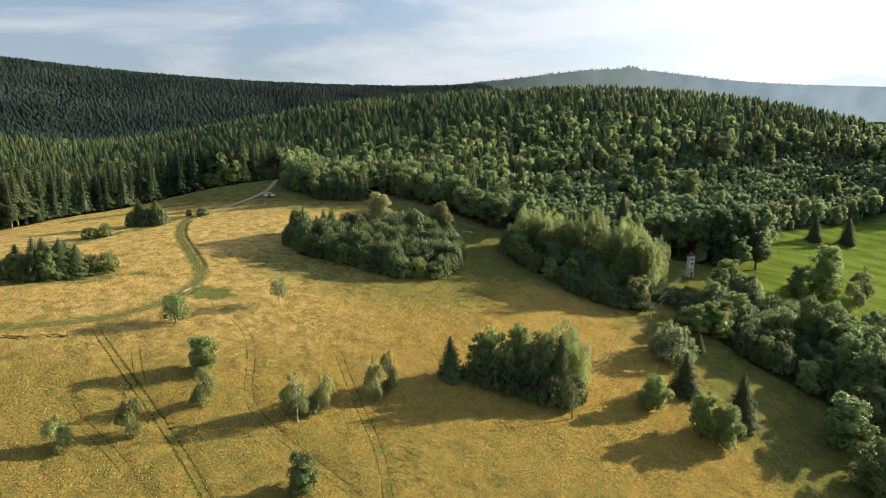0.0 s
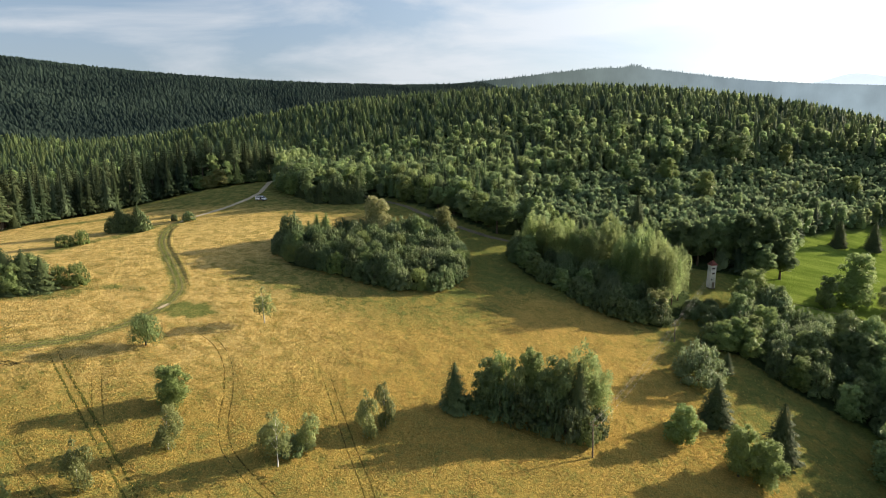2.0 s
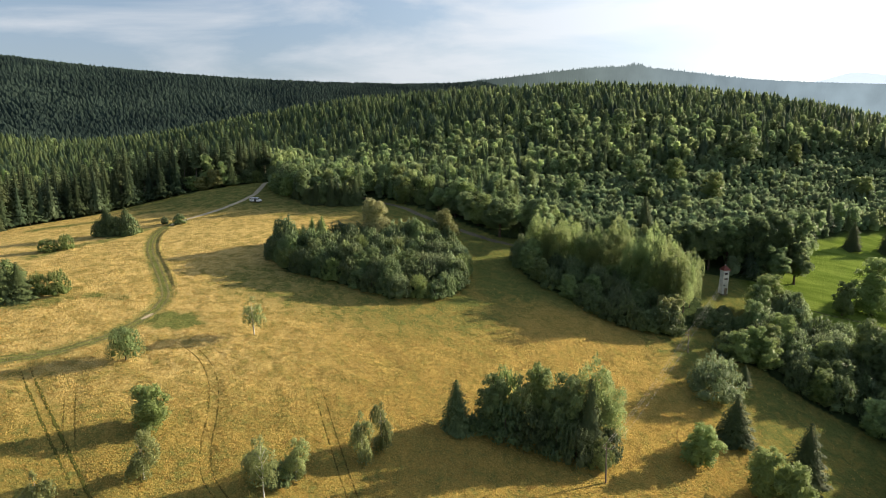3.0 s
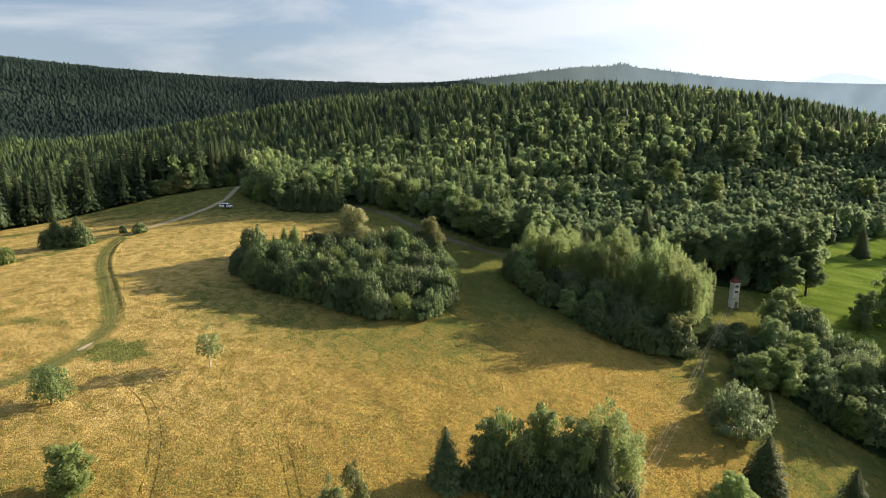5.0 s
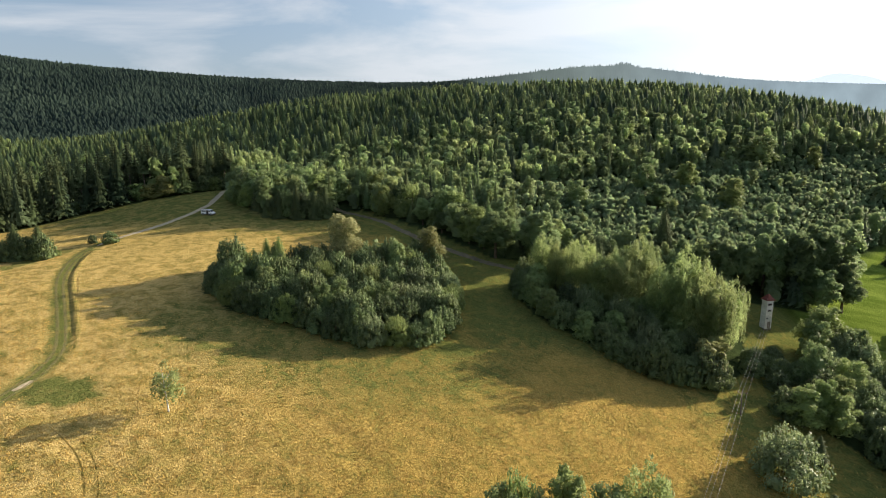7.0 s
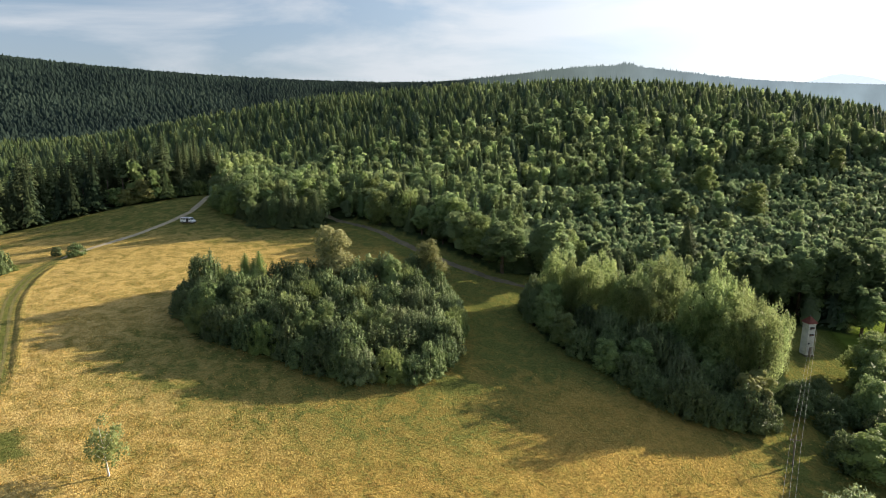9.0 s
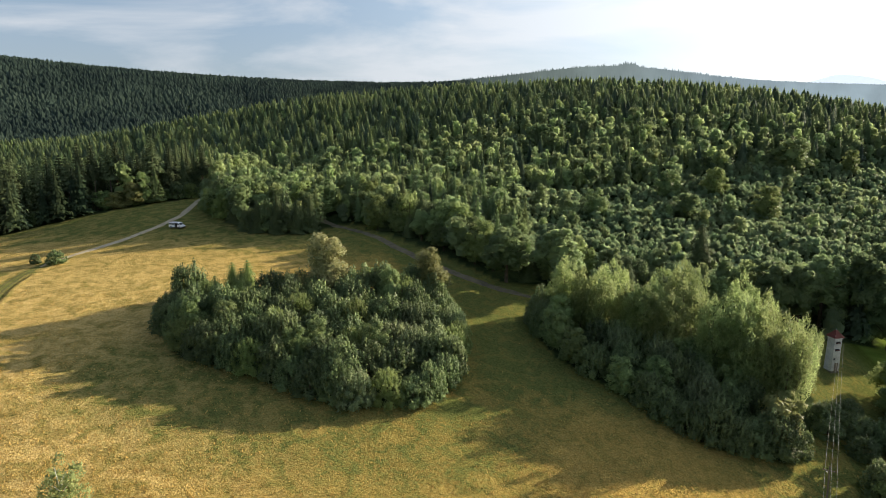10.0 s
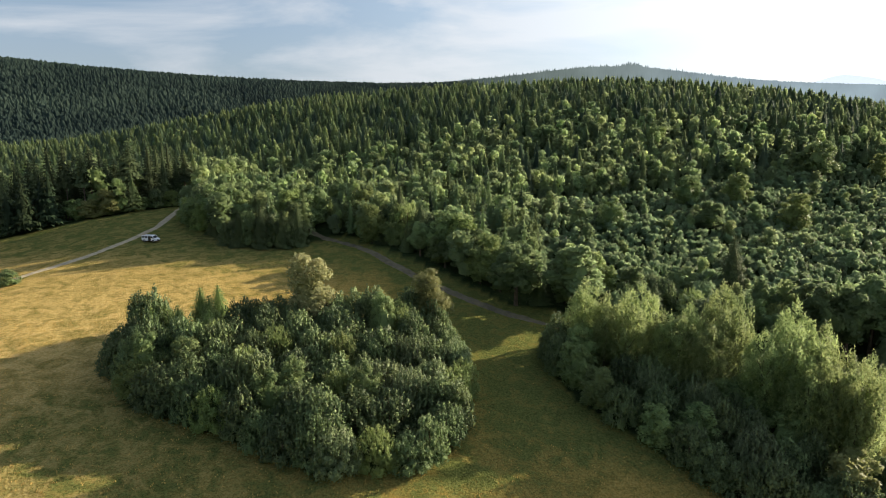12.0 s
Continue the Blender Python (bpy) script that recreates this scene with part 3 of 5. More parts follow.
def puffs_crown(rng, puffs, stretch, count, size, core=0.5, up=0.0, jitter=0.6, slim=0.6, ruffle=0.55, outward=0.7, shell=(0.62, 1.08)):
    """Leaf clumps over a heap of rounded boughs: puffs are rows of x, y, z, radius."""
    puffs = np.array(puffs, float)
    s = np.array([1, 1, stretch])
    got, total = [], 0
    for _ in range(12):
        k = rng.choice(len(puffs), count, p=puffs[:, 3] ** 2 / (puffs[:, 3] ** 2).sum())
        d = unit(rng.normal(size=(count, 3)))
        d[:, 2] = np.where(d[:, 2] < -0.55, -d[:, 2], d[:, 2])
        bump = 1 + 0.16 * np.sin(d[:, 0] * 5 + k) * np.sin(d[:, 1] * 5 + 2 * k) * np.sin(d[:, 2] * 4 + k)
        P = puffs[k, :3] + d * s * (puffs[k, 3] * bump * rng.uniform(*shell, count))[:, None]
        deep = np.min(np.linalg.norm((P[:, None] - puffs[None, :, :3]) / s, axis=2) / puffs[None, :, 3], axis=1)
        ok = (deep > 0.58) & (P[:, 2] > 0.05)
        got.append((P[ok], unit(d / s)[ok]))
        total += ok.sum()
        if total >= count:
            break
    P, N = np.concatenate([g[0] for g in got])[:count], np.concatenate([g[1] for g in got])[:count]
    along = None if not up else up * np.array([0, 0, 1.0]) + 0.5 * N
    hub = np.array([0, 0, puffs[:, 2].mean() * 0.8])
    parts = [cards(P, N, rng, size, jitter, along, slim, unit(N) + outward * unit(P - hub) + ruffle * rng.normal(size=P.shape))]
    if core:
        parts += [ball(p[:3], p[3] * core * s, 3, 4) for p in puffs]
    return np.concatenate(parts)


def heap(rng, n, H, W, low, fat, shape=0.5):
    """Boughs of a crown H high and W wide that begins at the height low."""
    out = []
    for i in range(n):
        t = (i + rng.uniform(0, 1)) / n
        z = low + (H - low) * (0.08 + 0.84 * t)
        reach = W / 2 * (math.sin(math.pi * (0.12 + 0.80 * t)) ** shape) * (1 - fat)
        a = i * 2.4 + rng.uniform(-0.5, 0.5)
        q = reach * rng.uniform(0.35, 1.0)
        r = W / 2 * fat * rng.uniform(0.55, 1.25) * (1 - 0.3 * t)
        out.append((q * math.cos(a), q * math.sin(a), min(z, H - r * 0.8), r))
    return out


def trunk_limbs(rng, H, low, r, W, limbs=6, lean=0.0):
    """A tapered trunk with forking limbs."""
    top = np.array([lean * H, 0, H * 0.86])
    mid = np.array([lean * H * 0.4 + rng.uniform(-0.1, 0.1), rng.uniform(-0.15, 0.15), H * 0.45])
    parts = [tube([(0, 0, -0.5), (0, 0, 0.15), (*mid,), (*top,)], [r * 1.5, r * 1.1, r * 0.7, r * 0.12])]
    for i in range(limbs):
        a, t = i * 2.4 + rng.uniform(-0.4, 0.4), rng.uniform(0.0, 0.75)
        z = low * 0.8 + (H - low) * t * 0.8
        f = z / (H * 0.86)
        base = np.array([top[0] * f, 0, z])
        tip = base + np.array([math.cos(a) * W * 0.36 * (1 - 0.5 * t), math.sin(a) * W * 0.36 * (1 - 0.5 * t), (H - z) * 0.35])
        bend = (base + tip) / 2 + np.array([0, 0, -0.06 * H * (0.4 - t)])
        parts.append(tube([base, bend, tip], [r * 0.45 * (1 - 0.5 * t), r * 0.28, r * 0.06], 5))
    return np.concatenate(parts)


def broadleaf(rng, H, W, count, size, low=0.18, n=11, fat=0.42, core=0.5, shape=0.5, jitter=0.6):
    boughs = heap(rng, n, H, W, low * H, fat, shape)
    mid = ball((0, 0, low * H + (H - low * H) * 0.45), (W * 0.2, W * 0.2, (H - low * H) * 0.30), 4, 7)
    return np.concatenate([puffs_crown(rng, boughs, 1.0, count, size, core, jitter=jitter), mid])


def shoots(rng, H, W, count, size, n=22, low=0.05):
    """A thicket crown of many upright pointed shoots over a round body."""
    body = heap(rng, 8, H * 0.78, W, low * H, 0.40, 0.4)
    body += [(0.34 * W * math.cos(a), 0.34 * W * math.sin(a), 0.14 * H, 0.17 * W) for a in np.arange(6) * 1.05 + rng.uniform(0, 1)]
    up = []
    for i in range(n):
        a, q = i * 2.4, W / 2 * 0.86 * math.sqrt((i + 0.5) / n)
        z = H * (0.80 - 0.45 * (q / (W / 2)) ** 2) + rng.uniform(-0.09, 0.11) * H
        up.append((q * math.cos(a), q * math.sin(a), z, W * rng.uniform(0.035, 0.075)))
    for i in range(n // 2):
        a, q = i * 2.4 + 1.0, W / 2 * rng.uniform(0.84, 0.98)
        up.append((q * math.cos(a), q * math.sin(a), H * rng.uniform(0.10, 0.42), W * rng.uniform(0.04, 0.075)))
    tips = int(count * 0.62)
    return np.concatenate([puffs_crown(rng, body, 0.9, count - tips, size, 0.7), puffs_crown(rng, up, 2.8, tips, size * 0.85, 0.35, up=0.6, slim=0.55, ruffle=0.3, outward=0.25)])


def plume(rng, H, W, count, size, low=0.15, n=16, core=0.0):
    """A poplar or birch: upright airy plumes that you can see through."""
    pl = []
    for i in range(n):
        a, q = i * 2.4 + rng.uniform(-0.3, 0.3), W / 2 * 0.72 * math.sqrt((i + 0.5) / n)
        z = low * H + (H * (1 - low)) * (0.22 + 0.62 * ((i * 7) % n) / n) * (1 - 0.28 * (q / (W / 2)) ** 2)
        pl.append((q * math.cos(a), q * math.sin(a), z, W * rng.uniform(0.12, 0.2) * (0.58 if n > 30 else 1)))
    pl.append((0, 0, H * 0.88, W * 0.11))
    return puffs_crown(rng, pl, 3.2 if n > 30 else 1.9, count, size, core, up=0.8, jitter=0.9, slim=0.45, outward=0.4)


def spruce(rng, H, R, count, size, low=0.06, tiers=14, core=0.5, fall=1.35, taper=0.62):
    """Whorls of drooping boughs in a pointed crown."""
    t = rng.uniform(0, 1, count) ** fall
    k = np.floor(t * tiers)
    t = np.clip((k + rng.uniform(0, 0.55, count)) / tiers, 0, 1)
    az = rng.uniform(0, 2 * math.pi, count)
    lump = 0.82 + 0.18 * np.sin(az * 3 + k * 1.7) + 0.1 * np.sin(az * 7 + k)
    rad = R * (1 - t) ** taper * lump
    f = rng.uniform(0.5, 1.0, count)
    out = np.stack([np.cos(az), np.sin(az), 0 * az], 1)
    z = low * H + (H * (1 - low)) * t - f * rad * 0.22 + 0.12 * rad
    P = out * (f * rad)[:, None] + np.stack([0 * z, 0 * z, np.maximum(z, 0.1)], 1)
    along = out + np.array([0, 0, -0.35])
    N = 0.75 * out + np.array([0, 0, 0.8])
    big = np.clip(0.22 + 0.95 * (1 - t), 0.2, 1.1)
    Q = cards(P, N, rng, size, 0.35, along, 0.5)
    c = Q[:, :3].mean(1, keepdims=True)
    Q[:, :3] = c + (Q[:, :3] - c) * big[:, None, None]
    parts = [Q, cards(np.array([[0, 0, H * 0.985]]), np.array([[0.3, 0.9, 0.1]]), rng, H * 0.03, 0.1, np.array([[0, 0, 1.0]]), 0.25)]
    if core:
        sides = 6
        ph = np.linspace(0, 2 * math.pi, sides + 1)
        zz = H * np.array([low, low + 0.4 * (1 - low), 0.94])
        rr = R * core * np.array([0.95, 0.68, 0.03])
        g = np.stack([np.outer(rr, np.cos(ph)), np.outer(rr, np.sin(ph)), np.outer(zz, np.ones(sides + 1))], -1)
        parts.append(faced(three(np.stack([g[:-1, :-1], g[:-1, 1:], g[1:, 1:], g[1:, :-1]], 2).reshape(-1, 4, 3)), (0, 0, 0.25 * H)))
    return np.concatenate(parts)


# ---- plants: the kinds, each with a few shapes, 10 m high ----
def kind_shapes(name, count, maker, leaf_mat, bark, limbs=6, r=0.16, W=6.0, low=0.2, lean=0.0):
    out = []
    for i in range(count):
        rng = np.random.default_rng(abs(sum(map(ord, name))) * 31 + i)
        leaves = maker(rng)
        crown = leaves_mesh(name + "_crown", leaves, leaf_mat)
        stem = cards_mesh(name + "_trunk", trunk_limbs(rng, 10.0, low * 10, r, W, limbs, lean), bark)
        out.append((crown, stem, float(np.ptp(leaves[:, :3, 0]) + np.ptp(leaves[:, :3, 1])) / 2))
    return out


SHAPES = {
    "broadleaf_tree": kind_shapes("broadleaf_tree", 4, lambda g: broadleaf(g, 10, 8.5, 4300, 0.22, 0.0, 30, 0.30), LEAF["oak"], BARK, 7, 0.2, 8),
    "light_tree": kind_shapes("light_tree", 3, lambda g: broadleaf(g, 10, 8.0, 4600, 0.21, 0.0, 30, 0.33), LEAF["light"], BARK, 7, 0.2, 8),
    # shares the hill leaf colour that is lightened for haze
    "tall_tree": kind_shapes("tall_tree", 3, lambda g: broadleaf(g, 10, 7.5, 5200, 0.22, 0.20, 30, 0.30), LEAF["hill_leaf"], BARK, 8, 0.22, 8, 0.28),
    "thicket_shrub": kind_shapes("thicket_shrub", 5, lambda g: shoots(g, 10, 9.5, 4300, 0.27, 64), LEAF["shrub"], BARK, 3, 0.14, 6, 0.1),
    "light_shrub": kind_shapes("light_shrub", 3, lambda g: shoots(g, 10, 9.0, 4200, 0.235, 46), LEAF["light"], BARK, 3, 0.14, 6, 0.1),
    "willow_shrub": kind_shapes("willow_shrub", 3, lambda g: shoots(g, 10, 11.5, 5000, 0.26, 52), LEAF["willow"], BARK, 3, 0.14, 7, 0.1),
    "poplar_tree": kind_shapes("poplar_tree", 4, lambda g: plume(g, 10, 5.6, 6800, 0.15, 0.05, 60), LEAF["poplar"], BARK, 9, 0.13, 4, 0.2),
    "birch_tree": kind_shapes("birch_tree", 4, lambda g: plume(g, 10, 5.6, 3800, 0.21, -0.14, 19, 0.3), LEAF["birch"], BIRCH_BARK, 8, 0.09, 4, 0.25, 0.03),
    "sparse_birch": kind_shapes("sparse_birch", 2, lambda g: plume(g, 10, 5.2, 1900, 0.20, 0.2, 14), LEAF["birch"], BIRCH_BARK, 7, 0.11, 4, 0.3, -0.09),
    "spruce_tree": kind_shapes("spruce_tree", 3, lambda g: spruce(g, 10, 3.3, 5200, 0.29, 0.02, 24, 0.55), LEAF["spruce"], BARK, 0, 0.17),
    "young_larch": kind_shapes("young_larch", 2, lambda g: spruce(g, 10, 3.8, 3600, 0.34, 0.0, 19, 0.5), LEAF["light"], BARK, 0, 0.15),
    "forest_spruce": kind_shapes("forest_spruce", 3, lambda g: spruce(g, 10, 1.55, 1700, 0.22, 0.18, 20, 0.35), LEAF["pine"], FOREST_BARK, 0, 0.10),
    "bare_spruce": kind_shapes("bare_spruce", 3, lambda g: spruce(g, 10, 1.35, 700, 0.33, 0.45, 12, 0.3), LEAF["pine"], FOREST_BARK, 5, 0.085, 1.6, 0.4),
    "weeping_tree": kind_shapes("weeping_tree", 1, lambda g: plume(g, 10, 8.5, 5200, 0.22, 0.02, 26, 0.3), LEAF["oak"], BARK, 8, 0.22, 7, 0.15),
    "straw_tree": kind_shapes("straw_tree", 1, lambda g: broadleaf(g, 10, 6.8, 6500, 0.17, 0.0, 30, 0.36), LEAF["straw"], BARK, 9, 0.16, 6),
    "round_tree": kind_shapes("round_tree", 1, lambda g: broadleaf(g, 10, 7.4, 6500, 0.16, 0.0, 26, 0.40), LEAF["autumn"], BARK, 9, 0.16, 6),
    "autumn_shrub": kind_shapes("autumn_shrub", 1, lambda g: broadleaf(g, 10, 9, 2400, 0.36, 0.05, 14, 0.36), LEAF["autumn"], BARK, 5, 0.14, 6),
}
LABELS = {
    "broadleaf_tree": ("rounded green broadleaf tree on the meadow slope", "tree"),
    "light_tree": ("light green young broadleaf tree in grass", "tree"),
    "tall_tree": ("tall green broadleaf tree with a visible trunk", "tree"),
    "thicket_shrub": ("dense dark green thicket shrub with upright shoots", "shrub"),
    "light_shrub": ("bright green leafy shrub with upright shoots", "shrub"),
    "willow_shrub": ("round silvery green willow bush in dry grass", "shrub"),
    "poplar_tree": ("airy yellow-green poplar with upright plumes", "tree"),
    "birch_tree": ("small grey-green birch with a pale trunk", "birch"),
    "sparse_birch": ("thin sparse birch sapling with a white stem", "birch"),
    "spruce_tree": ("dark green pointed spruce with drooping boughs", "spruce"),
    "young_larch": ("light green bushy young conifer", "conifer"),
    "forest_spruce": ("tall olive spruce at the edge of the wood", "spruce"),
    "bare_spruce": ("tall spruce with a bare pale lower trunk", "spruce"),
    "weeping_tree": ("airy grey-green weeping tree", "tree"),
    "straw_tree": ("tree full of pale straw-coloured seed heads above the copse", "tree"),
    "round_tree": ("round-topped brownish green tree in the copse", "tree"),
    "autumn_shrub": ("shrub turning rust and yellow", "shrub"),
}
planted = []
plant_rng = np.random.default_rng(7)


def plant(kind, x, y, h, w=None, shape=None, group="", label=""):
    """A tree or shrub as one thing: an empty at its foot with trunk and crown; h, w: its height and width in metres."""
    pick = SHAPES[kind][plant_rng.integers(len(SHAPES[kind])) if shape is None else shape]
    k = h / 10
    kw = w / pick[2] if w else k
    root = new(kind)
    root.empty_display_size = 0.5
    root.matrix_world = Matrix.LocRotScale((x, y, float(height(x, y)) - 0.05), Euler((0, 0, plant_rng.uniform(0, 6.28))), (kw, kw, k))
    for nm, me in zip(("crown", "trunk"), pick[:2]):
        new(nm, me).parent = root
    planted.append((x, y))
    return tagged(root, label or LABELS[kind][0], LABELS[kind][1], group)


def fill(poly, spacing, chooser, seed, group):
    """Plants a stand of shrubs and trees over a piece of the plan."""
    rng = np.random.default_rng(seed)
    xs, ys = [p[0] for p in poly], [p[1] for p in poly]
    for i, y in enumerate(np.arange(min(ys), max(ys), spacing * 0.87)):
        for x in np.arange(min(xs) + (i % 2) * spacing / 2, max(xs), spacing):
            px, py = x + rng.uniform(-0.3, 0.3) * spacing, y + rng.uniform(-0.3, 0.3) * spacing
            if inside(poly, px, py):
                what = chooser(px, py, rng)
                if what:
                    plant(what[0], px, py, what[1], what[2], group=group)


# ---- single trees on the slope ----
SOLO = "scattered trees on the meadow"
plant("birch_tree", -63.8, 91.5, 6.5, 5.0, 0, SOLO)
plant("birch_tree", -55.0, 96.9, 8.8, 4.8, 1, SOLO)
plant("light_tree", -50.7, 119.9, 8.6, 7.4, 0, SOLO)
plant("birch_tree", -46.5, 108.1, 8.4, 5.6, 2, SOLO)
plant("sparse_birch", -28.3, 108.0, 10.9, 5.4, 0, SOLO, "leaning birch with a bare white trunk")
plant("birch_tree", -30.2, 110.6, 8.2, 4.6, 3, SOLO)
plant("birch_tree", -24.5, 112.6, 7.7, 5.0, 0, SOLO)
plant("thicket_shrub", -27.2, 111.8, 3.6, 6.0, 1, SOLO)
plant("birch_tree", -14.7, 118.8, 10.0, 4.6, 1, SOLO)
plant("birch_tree", -11.6, 122.7, 9.8, 4.2, 2, SOLO)
plant("broadleaf_tree", -23.3, 90.5, 7.6, 6.4, 1, SOLO)
plant("weeping_tree", -65.2, 140.2, 7.2, 7.6, 0, SOLO, "airy grey green tree beside the grassy track")
plant("sparse_birch", -44.3, 156.8, 9.4, 6.2, 1, SOLO)
plant("spruce_tree", 1.7, 132.0, 10.5, 8.2, 0, SOLO)
plant("spruce_tree", 62.3, 145.0, 11.0, 10.4, 1, SOLO)
plant("light_tree", 50.8, 134.8, 9.3, 8.4, 1, SOLO)
plant("light_tree", 60.0, 128.0, 12.0, 8.0, 2, SOLO)
plant("light_tree", 64.8, 126.6, 11.0, 8.0, 0, SOLO)
plant("spruce_tree", 72.6, 135.6, 14.0, 10.8, 2, SOLO)
plant("willow_shrub", 64.6, 160.5, 10.6, 14.0, 0, SOLO)
plant("spruce_tree", 75.2, 167.7, 6.0, 5.0, 0, SOLO)
plant("broadleaf_tree", 101.0, 137.5, 14.0, 14.0, 1, SOLO)
plant("broadleaf_tree", 98.5, 121.5, 15.0, 14.0, 0, SOLO)
plant("broadleaf_tree", 110.0, 127.0, 14.0, 13.0, 3, SOLO)
plant("broadleaf_tree", 112.0, 147.0, 14.0, 13.0, 2, SOLO)

# ---- the small stand in front ----
STAND = "small stand of trees on the slope"
plant("broadleaf_tree", 9.0, 134.8, 11.5, 8.0, 0, STAND)
plant("light_shrub", 11.6, 136.0, 13.2, 7.5, 1, STAND)
plant("birch_tree", 14.0, 133.6, 13.0, 6.5, 1, STAND)
plant("light_tree", 18.0, 135.2, 15.2, 7.5, 2, STAND, "light green young tree at the top of the stand")
plant("broadleaf_tree", 20.6, 132.6, 12.5, 7.5, 1, STAND)
plant("thicket_shrub", 6.2, 132.8, 4.6, 6.0, 0, STAND)
plant("thicket_shrub", 11.2, 131.8, 8.0, 8.0, 1, STAND)
plant("thicket_shrub", 16.2, 130.8, 8.4, 8.5, 2, STAND)
plant("thicket_shrub", 20.6, 129.8, 9.4, 8.0, 3, STAND)
plant("broadleaf_tree", 23.6, 132.6, 15.6, 8.5, 2, STAND)
plant("spruce_tree", 27.0, 130.8, 16.5, 8.5, 1, STAND)
plant("poplar_tree", 28.6, 134.0, 18.2, 8.0, 0, STAND, "airy pale green birch rising above the stand")
plant("poplar_tree", 32.0, 134.8, 13.6, 7.5, 2, STAND, "airy pale green birch at the edge of the stand")
plant("willow_shrub", 24.4, 129.0, 8.2, 7.5, 0, STAND)
plant("light_shrub", 28.4, 128.8, 6.6, 6.5, 1, STAND)
plant("thicket_shrub", 31.2, 131.6, 6.5, 6.0, 4, STAND)

# ---- the spruce clump and shrubs beside the track ----
CLUMP = "spruce clump on the slope"
for i, (dx, dy, h) in enumerate(((-7.5, 0, 9.5), (-3.5, 1.2, 11.5), (0.5, -0.6, 12.0), (4.2, 1.0, 11.6), (7.6, 2.6, 9.8))):
    plant("spruce_tree", -111 + dx, 163 + dy, h, 9.0, i % 3, CLUMP)
for i, (dx, dy, h, w) in enumerate(((-9.5, -1.5, 6.5, 7), (-6, -2.0, 7.8, 7.5), (-1.5, -2.5, 8.2, 7.5), (2.5, -1.2, 8.6, 7.5), (-2, 4.0, 9.5, 8), (3, 4.5, 9.8, 8))):
    plant("broadleaf_tree" if i % 2 else "thicket_shrub", -111 + dx, 163 + dy, h, w, i % 4, CLUMP)
plant("light_shrub", -104.0, 165.5, 6.0, 5.0, 2, CLUMP)
plant("light_shrub", -101.5, 169.5, 6.4, 5.5, 0, CLUMP)
plant("light_shrub", -97.6, 170.6, 6.8, 6.6, 1, CLUMP)
VERGE = "shrubs along the farm track"
plant("spruce_tree", -119.7, 234.9, 10.8, 9.8, 1, VERGE)
plant("spruce_tree", -113.8, 236.4, 9.8, 10.0, 0, VERGE)
plant("thicket_shrub", -121.6, 233.6, 6.5, 6.5, 0, VERGE)
plant("thicket_shrub", -117.0, 234.4, 7.5, 6.5, 1, VERGE)
plant("thicket_shrub", -112.0, 235.0, 7.5, 7.5, 2, VERGE)
plant("light_shrub", -126.0, 211.5, 4.6, 6.5, 0, VERGE)
plant("light_shrub", -121.5, 213.5, 5.6, 5.5, 2, VERGE)
plant("thicket_shrub", -107.8, 253.3, 3.2, 3.0, 0, VERGE)
plant("thicket_shrub", -101.8, 252.6, 3.9, 5.6, 2, VERGE)
plant("spruce_tree", -172.5, 254.0, 9.0, 5.5, 2, VERGE)
plant("light_shrub", -112.5, 233.0, 2.4, 3.0, 1, VERGE)
plant("light_shrub", -110.5, 238.5, 2.0, 3.0, 2, VERGE)

# ---- the copse in the middle of the field ----
def copse_choice(x, y, rng):
    if x < -36 and y > 210 and rng.random() < 0.55:
        return "young_larch", rng.uniform(8.5, 10.5), rng.uniform(7.5, 9)
    back = (y - 185) / 50
    h = rng.uniform(7.5, 10.5) + 1.5 * back
    k = rng.random()
    if k < 0.62:
        return "thicket_shrub", h, rng.uniform(8, 10)
    if k < 0.76:
        return "light_shrub", h * 0.95, rng.uniform(6, 8)
    if k < 0.84:
        return "willow_shrub", h * 0.9, rng.uniform(7, 8.5)
    return "broadleaf_tree", h * 1.1, rng.uniform(6.5, 8)


COPSE_GROUP = "copse in the middle of the field"
fill([(-54, 212), (-46, 202), (-30, 196), (-14, 190), (0, 195), (3, 207), (2, 224), (-2, 230), (-20, 229), (-44, 225), (-53, 220)], 5.6, copse_choice, 11, COPSE_GROUP)
rim_rng = np.random.default_rng(17)


def rim(line, spacing, low, high, kinds, group):
    """A closed edge of shrubs along a line of the plan."""
    for x, y in curve_through(line, spacing):
        plant(kinds[rim_rng.integers(len(kinds))], x + rim_rng.uniform(-0.7, 0.7), y + rim_rng.uniform(-0.7, 0.7), rim_rng.uniform(low, high), rim_rng.uniform(6.5, 8.5), group=group)


rim([(-53, 224), (-54.5, 212), (-49.5, 204.5), (-43, 198.5), (-28.5, 192.5), (-13, 187), (0.5, 191), (4.3, 204), (4.0, 216), (1.5, 226)], 3.9, 5.6, 8.2, ("thicket_shrub", "thicket_shrub", "thicket_shrub", "willow_shrub", "light_shrub"), COPSE_GROUP)
plant("straw_tree", -24.0, 226.0, 17.2, 13.0, 0, COPSE_GROUP)
plant("round_tree", -0.5, 229.0, 14.5, 10.5, 0, COPSE_GROUP)

